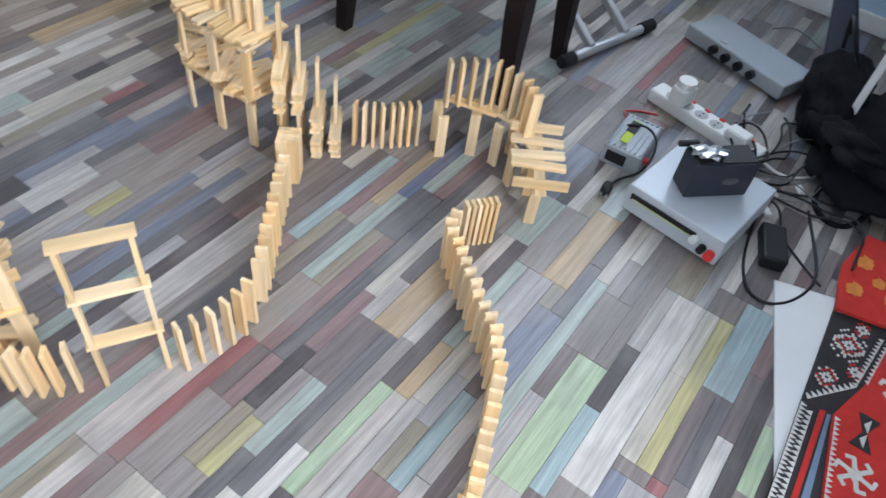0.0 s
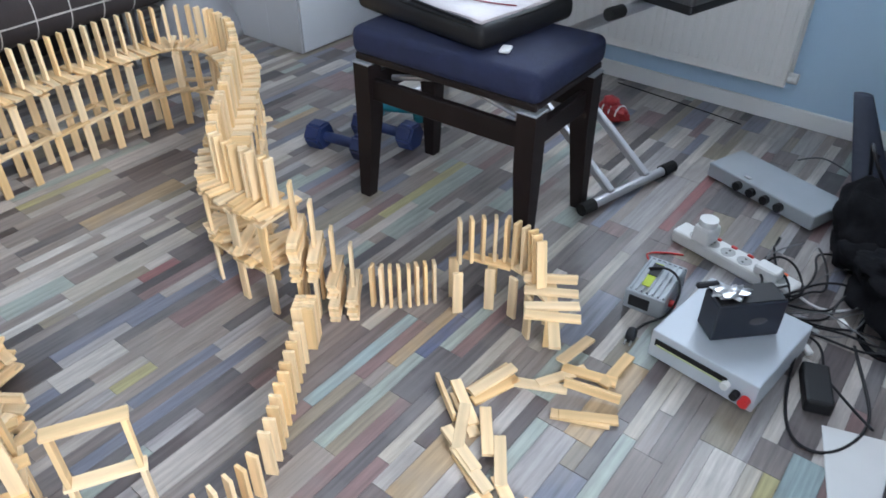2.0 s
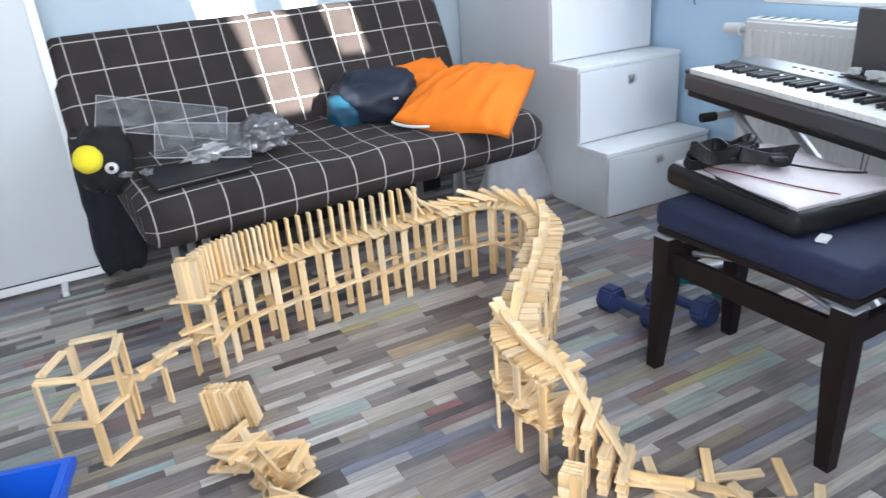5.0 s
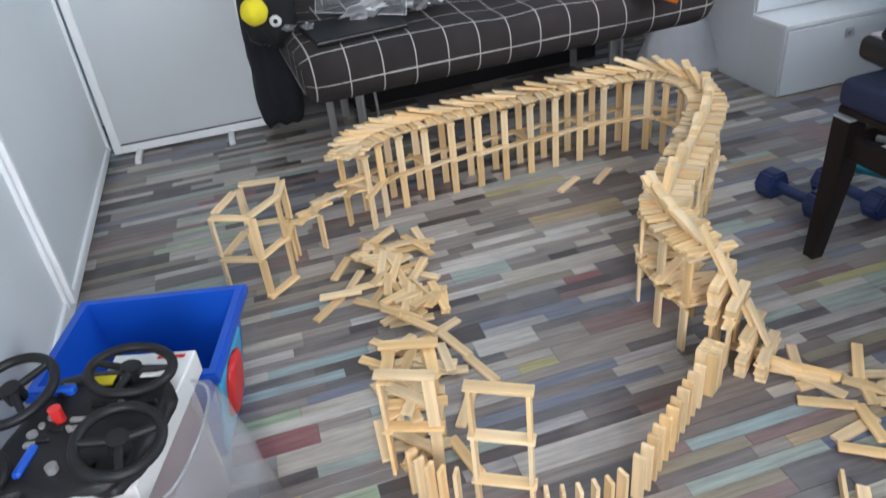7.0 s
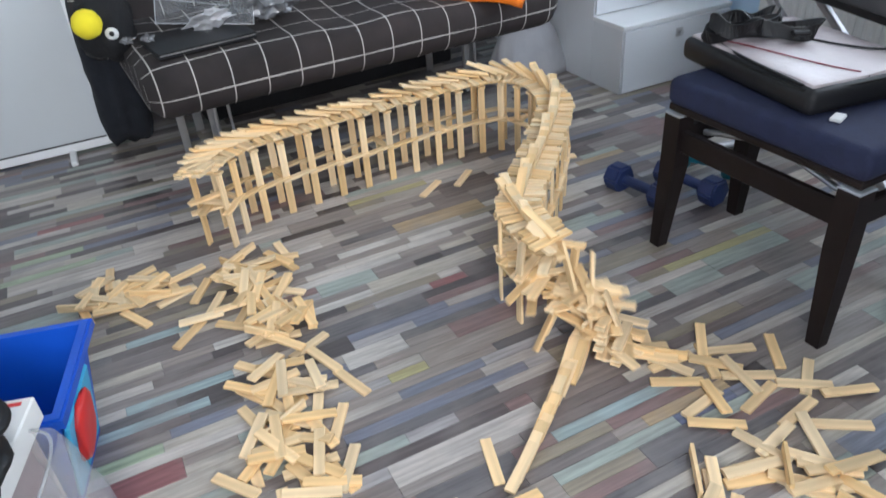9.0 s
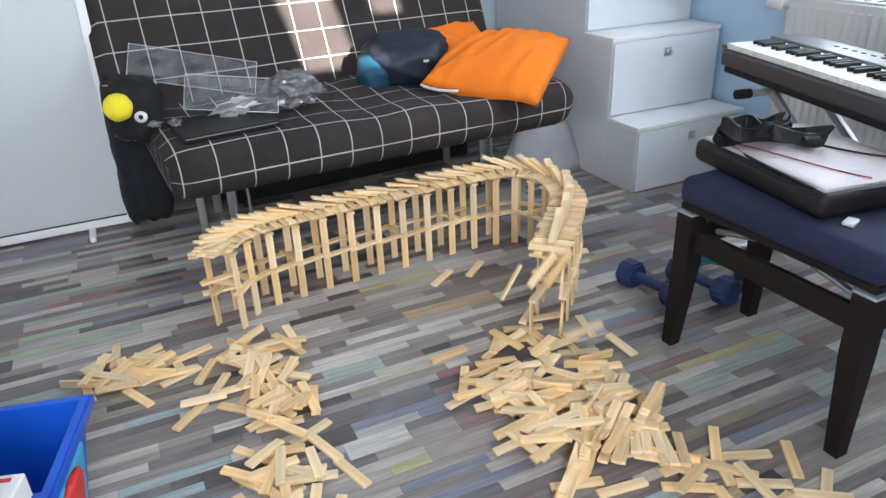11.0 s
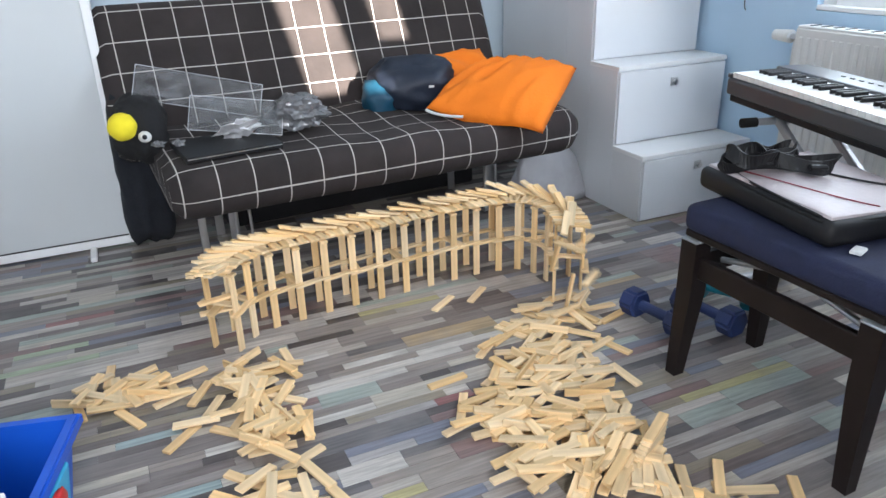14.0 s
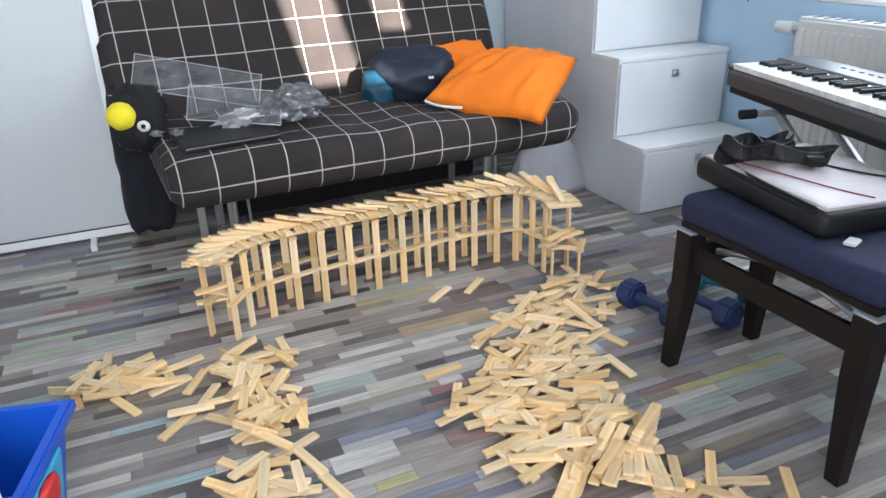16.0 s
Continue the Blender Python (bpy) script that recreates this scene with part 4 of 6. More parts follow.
# ---- crate and boxes by the wardrobe ----
def build_crate():
    th = thing("storage_crate", pose(-1.078, 1.77, 0, 0, 0, -14), "open bright blue plastic storage crate with red side clip", "crate")
    w, d, h, t = 0.345, 0.275, 0.27, 0.006
    k = 0.74

    def rect(w, d, z):
        return [(-w / 2, -d / 2, z), (w / 2, -d / 2, z), (w / 2, d / 2, z), (-w / 2, d / 2, z)]

    bm = loft([rect(w * k, d * k, 0), rect(w, d, h), rect(w + 0.03, d + 0.03, h), rect(w + 0.03, d + 0.03, h - 0.018), rect(w + 0.02, d + 0.02, h - 0.018), rect(w + 0.02, d + 0.02, h + 0.004), rect(w - 2 * t, d - 2 * t, h + 0.004), rect(w * k - 2 * t, d * k - 2 * t, t)])
    bmesh.ops.recalc_face_normals(bm, faces=bm.faces)
    part("tub", bm, M_BLUE_PL, th)
    for sx in (1,):
        clip = part("side_panel", box(0.010, 0.19, 0.18, (0, 0, 0), 0.004), M_CYAN_PL, th, "light blue side panel", m=pose(w / 2 * 0.87 + 0.007, -0.03, 0.135, 0, 9.5, 0))
        part("clip", blob(0.012, 0.055, 0.072, 4, 0.1, 3, 3), M_RED_PL, clip, "red clip", smooth=True, m=pose(0.010, -0.01, 0.02))
    # boxes with a toy steering wheel set on them
    bx = thing("cardboard_box", pose(-1.07, 1.443, 0, 0, 0, -17.3), "tall white lidded box wrapped in clear film", "box")
    part("carton", box(0.115, 0.27, 0.30, (0, 0, 0.151), 0.003), mat("grey_carton", (0.40, 0.34, 0.35), 0.6, 0, 0.12, 9, 0.2, 80), bx, "greyish carton body")
    part("lid", box(0.152, 0.308, 0.05, (0, 0, 0.3255), 0.003), M_WHITE, bx, "white lid")
    part("red_print", box(0.05, 0.008, 0.0015, (0.035, 0.138, 0.3512)), M_RED_PL, bx)
    bg = thing("clear_bag", pose(-1.05, 1.415, 0, 0, 0, -17.3), "crumpled clear plastic bag wrapped round the box", "bag")
    rings = []
    for k in range(13):
        z = 0.001 + 0.325 * k / 12
        hw, hd = 0.150 - 0.048 * (k / 12) ** 1.5, 0.215 - 0.045 * (k / 12)
        ring = []
        for i in range(64):
            a = 2 * math.pi * i / 64
            q = (abs(math.cos(a)) ** 7 + abs(math.sin(a)) ** 7) ** (-1 / 7)
            w = 1 + 0.07 * noise.noise(Vector((4 * math.cos(a), 4 * math.sin(a), k * 0.35))) + 0.05 * abs(noise.noise(Vector((9 * math.cos(a), 9 * math.sin(a), k * 0.15))))
            ring.append((hw * q * math.cos(a) * w, hd * q * math.sin(a) * w * 0.82 - 0.02, z))
        rings.append(ring)
    rim_line = rings[-1][::4]
    part("film", loft(rings, caps=False), M_THIN, bg, smooth=True)
    tube(rim_line, 0.003, "rolled_rim", M_THIN, bg, "bunched edge of the bag", closed=True)
    # toy driving set; its own x and y run along the box
    o = thing("toy_dashboard", pose(-1.11, 1.39, 0.351, 0, 0, -17.3), "black toy driving set with steering wheels on the box", "toy")
    part("console", blob(0.115, 0.125, 0.024, 8, 0.12, 4, 4), M_BLACK, o, smooth=True, m=pose(0.0, 0.0, 0.026))
    part("arm", blob(0.085, 0.045, 0.02, 11, 0.15, 3, 4), M_BLACK, o, smooth=True, m=pose(-0.12, -0.085, 0.02))

    def wheel(name, x, y, z, r, tilt, parent):
        bm = bmesh.new()
        n, mseg = 36, 10
        rings = []
        for i in range(n):
            a = 2 * math.pi * i / n
            rings.append([bm.verts.new(((r + 0.0085 * math.cos(b)) * math.cos(a), (r + 0.0085 * math.cos(b)) * math.sin(a), 0.0085 * math.sin(b))) for b in (2 * math.pi * j / mseg for j in range(mseg))])
        for i in range(n):
            for j in range(mseg):
                bm.faces.new((rings[i][j], rings[(i + 1) % n][j], rings[(i + 1) % n][(j + 1) % mseg], rings[i][(j + 1) % mseg]))
        w = part(name, bm, M_BLACK, parent, smooth=True, m=pose(x, y, z, *tilt))
        part("hub", rod((0, 0, -0.02), (0, 0, 0.008), 0.017), M_BLACK, w)
        for a in (10, 170, 270):
            part("spoke", rod((0, 0, 0), (r * math.cos(radians(a)), r * math.sin(radians(a)), 0), 0.007, 0.006), M_BLACK, w)
        return w

    wheel("steering_wheel", 0.088, -0.065, 0.070, 0.060, (10, 6, 20), o)
    wheel("steering_wheel", 0.045, 0.095, 0.066, 0.064, (-6, 10, 0), o)
    wheel("steering_wheel", -0.135, 0.055, 0.072, 0.068, (6, -8, 40), o)
    wheel("steering_wheel", -0.115, -0.125, 0.062, 0.055, (4, -4, 10), o)
    part("label", box(0.075, 0.022, 0.004, (0.062, 0.098, 0.054), 0.001), M_WHITE, o, "white label")
    part("label", box(0.045, 0.022, 0.004, (-0.005, 0.085, 0.054), 0.001), M_YELLOW, o, "yellow label")
    part("lever", rod((-0.04, 0.005, 0.045), (-0.04, 0.005, 0.075), 0.010), M_RED_PL, o, "red lever")
    part("trim", box(0.04, 0.018, 0.016, (-0.062, 0.07, 0.052), 0.004), M_BLUE_PL, o, "blue trim")
    part("trim", box(0.014, 0.06, 0.012, (-0.055, -0.075, 0.05), 0.004), M_BLUE_PL, o, "blue trim")
    M_DULL = mat("dull_grey_plastic", (0.22, 0.22, 0.22), 0.5)
    rnd = random.Random(12)
    for k in range(22):
        x, y = rnd.uniform(-0.07, 0.10), rnd.uniform(-0.10, 0.10)
        if k % 2:
            part("button", rod((x, y, 0.042), (x, y, 0.054 + rnd.uniform(0, 0.006)), rnd.uniform(0.004, 0.009)), M_DULL if k % 3 else M_BLACK, o)
        else:
            part("button", box(rnd.uniform(0.01, 0.03), rnd.uniform(0.006, 0.014), 0.012, (x, y, 0.049), 0.002), M_DULL if k % 4 else M_BLACK, o)
    hp = thing("orange_hoop", pose(-1.065, 1.235, 0.0, 0, 0, -17), "small orange hoop leaning on the box", "hoop")
    tube([(-0.062, 0.0, 0.008), (-0.062, 0.0, 0.31), (-0.05, 0.0, 0.345), (0.0, 0.0, 0.352), (0.05, 0.0, 0.345), (0.062, 0.0, 0.31), (0.062, 0.0, 0.008)], 0.006, "hoop", mat("orange_red_plastic", (0.75, 0.10, 0.02), 0.4), hp)


# ---- electronics on the floor ----
def build_electronics():
    ps = thing("power_supply", pose(0.597, 0.68, 0, 0, 0, -7), "silver bench power supply with black slot and red button", "power supply")
    M_PS = mat("silver_grey_paint", (0.47, 0.51, 0.56), 0.38, 0.15, 0.05, 14, 0.06, 240)
    part("case", box(0.255, 0.24, 0.072, (0, 0, 0.046), 0.003, 2), M_PS, ps)
    part("slot", box(0.004, 0.165, 0.016, (-0.1285, 0.025, 0.055)), M_BLACK, ps)
    part("slot_light", box(0.004, 0.155, 0.004, (-0.1295, 0.025, 0.049)), mat("pale_green_plastic", (0.5, 0.55, 0.3), 0.5), ps)
    part("knob", rod((-0.128, -0.058, 0.05), (-0.142, -0.058, 0.05), 0.009), M_WHITE, ps)
    part("terminal", rod((-0.128, -0.082, 0.04), (-0.145, -0.082, 0.04), 0.009), M_BLACK, ps, "black terminal")
    part("terminal", rod((-0.128, -0.103, 0.036), (-0.145, -0.103, 0.036), 0.011), M_RED_PL, ps, "red terminal")
    for sx in (-0.1, 0.1):
        for sy in (-0.09, 0.09):
            part("foot", rod((sx, sy, 0), (sx, sy, 0.011), 0.01), M_RUBBER, ps)
    bt = thing("battery", pose(0.60, 0.675, 0.083, 0, 0, -44), "small black sealed battery on the power supply", "battery")
    part("case", box(0.152, 0.066, 0.092, (0, 0, 0.046), 0.004, 2), mat("dark_slate_plastic", (0.02, 0.025, 0.04), 0.42, 0, 0.1, 12), bt)
    part("top_lid", box(0.142, 0.058, 0.004, (0, 0, 0.0935), 0.001), M_BLACK, bt)
    part("foil", blob(0.035, 0.02, 0.008, 5, 0.8, 3), M_STEEL, bt, "crumpled silver foil", m=pose(-0.04, 0.0, 0.103))
    part("clip", box(0.05, 0.014, 0.014, (-0.075, 0.03, 0.103), 0.004), M_BLACK, bt)
    part("emblem", blob(0.02, 0.002, 0.01, 1, 0.0, 3, 2), M_SILVER, bt, m=pose(0.02, -0.033, 0.045))
    # power strip
    st = thing("power_strip", pose(0.925, 0.785, 0, 0, 0, 76.5), "white six-way power strip with switches and a plugged adapter", "power strip")
    part("body", box(0.34, 0.062, 0.038, (0, 0, 0.019), 0.008, 2), M_WHITE, st)
    M_HOLE = mat("socket_shade", (0.40, 0.40, 0.40), 0.5)
    for i in range(6):
        x = -0.125 + 0.047 * i
        s = part("socket", rod((x, 0.006, 0.034), (x, 0.006, 0.0388), 0.019, None, 20), M_HOLE, st)
        for dy in (-0.008, 0.008):
            part("pin_hole", rod((x, 0.006 + dy, 0.0385), (x, 0.006 + dy, 0.0394), 0.003), M_BLACK, s)
        part("switch", box(0.016, 0.008, 0.005, (x, -0.022, 0.0395), 0.001), M_RED_PL if i else mat("lit_switch", (0.9, 0.16, 0.05), 0.4), st, "red rocker switch")
    part("adapter", box(0.05, 0.055, 0.05, (0.085, 0.01, 0.063), 0.008, 2), M_WHITE, st, "white adapter")
    part("timer", rod((0.085, 0.01, 0.088), (0.085, 0.01, 0.105), 0.024, None, 20), M_WHITE, st, "round white adapter")
    part("charger", box(0.06, 0.04, 0.028, (-0.10, 0.015, 0.052), 0.004), M_WHITE, st, "white charger")
    # inverter
    iv = thing("power_inverter", pose(0.69, 0.892, 0, 0, 0, 4), "silver finned inverter with yellow green label", "inverter")
    part("case", box(0.145, 0.092, 0.05, (0, 0, 0.028), 0.003), M_GREY_MET, iv)
    for i in range(7):
        part("fin", box(0.14, 0.004, 0.006, (0, -0.04 + 0.0133 * i, 0.0555)), M_GREY_MET, iv)
    part("label", box(0.10, 0.020, 0.0015, (0.0, 0.012, 0.0598)), mat("lime_label", (0.55, 0.68, 0.03), 0.5), iv, "lime green label")
    part("label", box(0.05, 0.024, 0.0015, (0.02, 0.012, 0.0612)), M_BLACK, iv)
    for s in (-1, 1):
        part("end_plate", box(0.006, 0.096, 0.054, (s * 0.0755, 0, 0.028), 0.002), M_GREY_MET, iv)
    part("outlet", box(0.004, 0.05, 0.03, (-0.0795, 0.012, 0.028), 0.001), M_BLACK, iv, "black outlet")
    part("terminal", rod((-0.03, -0.047, 0.02), (-0.03, -0.062, 0.02), 0.009), M_RED_PL, iv, "red terminal")
    # flat mixer case by the wall
    am = thing("mixer_box", pose(1.335, 0.815, 0, 0, 0, -19.4), "flat grey metal mixer box with four black knobs", "mixer")
    part("case", box(0.15, 0.36, 0.045, (0, 0, 0.028), 0.003), M_GREY_MET, am)
    for i in range(4):
        part("knob", rod((-0.074, 0.065 - 0.047 * i, 0.028), (-0.090, 0.065 - 0.047 * i, 0.028), 0.0135), M_BLACK, am, "black knob")
    part("latch", box(0.012, 0.02, 0.004, (-0.055, 0.055, 0.052), 0.001), M_STEEL, am)
    for sx in (-0.06, 0.06):
        for sy in (-0.15, 0.15):
            part("foot", rod((sx, sy, 0), (sx, sy, 0.006), 0.008), M_RUBBER, am)
    # gig bag, pole and computer
    M_NYLON = mat("worn_black_nylon", (0.007, 0.007, 0.009), 0.9, 0, 0.35, 14, 0.6, 60, spec=0.12)
    gb = thing("gig_bag", pose(1.22, 0.545, 0, 0, 0, 10), "black padded instrument bag leaning by the wall", "bag")
    part("shell", blob(0.175, 0.080, 0.09, 23, 0.25, 4, 2.6), M_NYLON, gb, smooth=True, m=pose(0, 0, 0.084))
    rings = []
    for k in range(8):
        a = k / 7
        w, d = 0.055 - 0.030 * a, 0.016 - 0.006 * a
        c = Vector((0.08 + 0.20 * a, 0.0 + 0.10 * a, 0.09 + 0.215 * a))
        rings.append([(c.x + d * math.cos(b), c.y + w * math.sin(b), c.z + 0.3 * d * math.cos(b)) for b in (2 * math.pi * i / 14 for i in range(14))])
    part("neck", loft(rings), mat("blue_black_nylon", (0.018, 0.024, 0.045), 0.6, 0, 0.25, 14, 0.4, 80), gb, "blue-black pointed neck", smooth=True)
    part("buckle", box(0.008, 0.022, 0.022, (0.155, 0.03, 0.19), 0.003), M_BLACK, gb)
    tube([(0.02, -0.02, 0.16), (-0.02, 0.02, 0.22), (-0.01, 0.05, 0.27), (0.05, 0.06, 0.28), (0.10, 0.05, 0.24), (0.11, 0.03, 0.16)], 0.005, "strap", M_BLACK, gb)
    # black fabric heap, spread wide to stand in for the floor's dark shadow
    hb = thing("dark_fill_heap", pose(1.03, 0.395, 0), "slumped black fabric heap filling the shadowed floor by the desk leg", "bag")
    part("cloth", blob(0.24, 0.16, 0.07, 41, 0.4), M_NYLON, hb, smooth=True, m=pose(0.07, -0.02, 0.069))
    part("flap", blob(0.11, 0.10, 0.03, 44, 0.4, 4), M_NYLON, hb, smooth=True, m=pose(-0.04, 0.03, 0.10, 8, 6, 20))
    tube([(-0.10, 0.05, 0.07), (-0.16, 0.08, 0.02), (-0.22, 0.06, 0.004), (-0.25, 0.0, 0.004), (-0.20, -0.05, 0.004), (-0.10, -0.06, 0.03)], 0.007, "strap", M_NYLON, hb)
    dk = thing("desk", pose(0, 0, 0), "desk on slim white legs above the computer", "desk")
    part("desktop", box(0.84, 1.50, 0.025, (1.42, -0.16, 0.74), 0.003), M_STEP_TOP, dk)
    for x, y in ((1.09, 0.49), (1.78, 0.49), (1.09, -0.83), (1.78, -0.83)):
        part("leg", box(0.018, 0.018, 0.728, (x, y, 0.364), 0.002), M_WHITE, dk, "slim white leg")
    pc = thing("computer_case", pose(1.42, 0.31, 0), "black computer case with small green lights under the desk", "computer")
    part("case", box(0.42, 0.2, 0.42, (0, 0, 0.211), 0.006, 2), M_BLACK, pc)
    lit = bpy.data.materials.new("green_light")
    lit.use_nodes = True
    lit.node_tree.nodes["Principled BSDF"].inputs["Emission Color"].default_value = (0.5, 1.0, 0.05, 1)
    lit.node_tree.nodes["Principled BSDF"].inputs["Emission Strength"].default_value = 4
    part("status_light", box(0.003, 0.006, 0.016, (-0.2145, 0.03, 0.10)), lit, pc, "green status light")
    part("status_light", box(0.003, 0.006, 0.006, (-0.2145, 0.075, 0.115)), lit, pc, "green status light")
    part("drive_slot", box(0.004, 0.13, 0.02, (-0.2115, 0.0, 0.19), 0.001), M_SILVER, pc)
    # cables
    rnd = random.Random(8)

    def cable(label, r, material, pts):
        ob = thing("cable", pose(0, 0, 0), label, "cable")
        tube([(x, y, z + r) for x, y, z in pts], r, "cord", material, ob)

    cable("black cable looped on the floor by the power supply", 0.0035, M_BLACK, [(0.70, 0.56, 0.03), (0.58, 0.545, 0), (0.47, 0.515, 0), (0.435, 0.475, 0), (0.445, 0.43, 0), (0.50, 0.395, 0), (0.60, 0.37, 0), (0.70, 0.42, 0), (0.80, 0.46, 0)])
    cable("black lead with plug beside the inverter", 0.003, M_BLACK, [(0.525, 0.868, 0.008), (0.57, 0.866, 0.004), (0.60, 0.85, 0.002), (0.62, 0.83, 0.01), (0.66, 0.82, 0.05), (0.72, 0.85, 0.07), (0.73, 0.90, 0.062), (0.70, 0.92, 0.062)])
    cable("red and black lead behind the inverter", 0.0025, M_RED_PL, [(0.76, 0.93, 0.03), (0.80, 0.97, 0.02), (0.84, 0.98, 0.0), (0.87, 0.95, 0.0), (0.89, 0.90, 0.0)])
    plug = thing("plug", pose(0.515, 0.868, 0.0, 0, 0, 190), "black mains plug lying on the floor", "plug")
    part("body", blob(0.022, 0.012, 0.012, 2, 0.05, 3, 3), M_BLACK, plug, smooth=True, m=pose(0, 0, 0.0125))
    for dy in (-0.006, 0.006):
        part("pin", rod((0.018, dy, 0.012), (0.036, dy, 0.012), 0.0022), M_STEEL, plug)
    for i in range(22):
        x0, y0 = 0.76 + rnd.uniform(-0.03, 0.05), 0.60 + rnd.uniform(-0.06, 0.06)
        pts = [(x0 - 0.05, y0 + 0.05, 0.07)]
        a = rnd.uniform(-1.2, 0.2)
        for k in range(6):
            a += rnd.uniform(-0.9, 0.9)
            x0, y0 = min(1.12, x0 + 0.065 * math.cos(a)), max(0.33, min(0.72, y0 + 0.065 * math.sin(a)))
            pts.append((x0, y0, max(0, rnd.uniform(-0.01, 0.05))))
        cable("tangled black cable behind the power supply" if i % 3 else "thin grey cable in the tangle", 0.003 if i % 3 else 0.0017, M_BLACK if i % 3 else M_GREY_CORD, pts)
    cable("white cable from the power strip", 0.0035, M_WHITE, [(0.885, 0.62, 0.02), (0.87, 0.57, 0.0), (0.90, 0.50, 0.0), (1.0, 0.46, 0.0), (1.05, 0.40, 0.0)])
    cable("black strip of cable along the baseboard", 0.002, M_BLACK, [(1.80, 1.55, 0), (1.78, 1.35, 0), (1.76, 1.15, 0), (1.74, 1.05, 0)])
    for dx, r in ((0.0, 0.0024), (0.035, 0.0018)):
        cable("thin dark cord hanging from the digital piano", r, M_GREY_CORD, [(1.36 + dx, 1.70, 0.60), (1.36 + dx, 1.71, 0.50), (1.375 + dx * 0.4, 1.72, 0.35), (1.385, 1.73 + dx, 0.18), (1.42, 1.75, 0.03), (1.50 + dx, 1.72, 0.0), (1.60, 1.66, 0.0)])
    cable("grey cables behind the mixer box", 0.0022, M_GREY_CORD, [(1.50, 0.80, 0.05), (1.57, 0.76, 0.05), (1.62, 0.72, 0.02), (1.60, 0.64, 0), (1.52, 0.58, 0)])
    ad = thing("power_adapter", pose(0.60, 0.492, 0, 0, 0, 20), "black power brick among the cables", "adapter")
    part("case", box(0.12, 0.055, 0.035, (0, 0, 0.0178), 0.006, 2), M_BLACK, ad)
    for x, y in ((0.80, 0.55), (0.86, 0.50), (0.72, 0.54)):
        cn = thing("connector", pose(x, y, 0, 0, 0, 40), "small white connector in the cable tangle", "connector")
        part("body", box(0.03, 0.016, 0.012, (0, 0, 0.0062), 0.003), M_WHITE, cn)
    M_TOYRED = mat("dark_red_plastic", (0.34, 0.02, 0.025), 0.4, 0, 0.1, 12)
    rb = thing("red_toy", pose(1.50, 1.42, 0, 0, 0, 75), "red and white plastic toy under the keyboard stand", "toy")
    part("body", blob(0.065, 0.027, 0.030, 3, 0.22, 4), M_TOYRED, rb, smooth=True, m=pose(0, 0, 0.031))
    part("top", blob(0.032, 0.022, 0.020, 5, 0.3, 3), M_TOYRED, rb, smooth=True, m=pose(0.015, 0, 0.062))
    for x in (-0.03, 0.0, 0.03):
        part("stripe", tube_ring(0.029, 0.003, x), M_WHITE, rb, "white stripe")


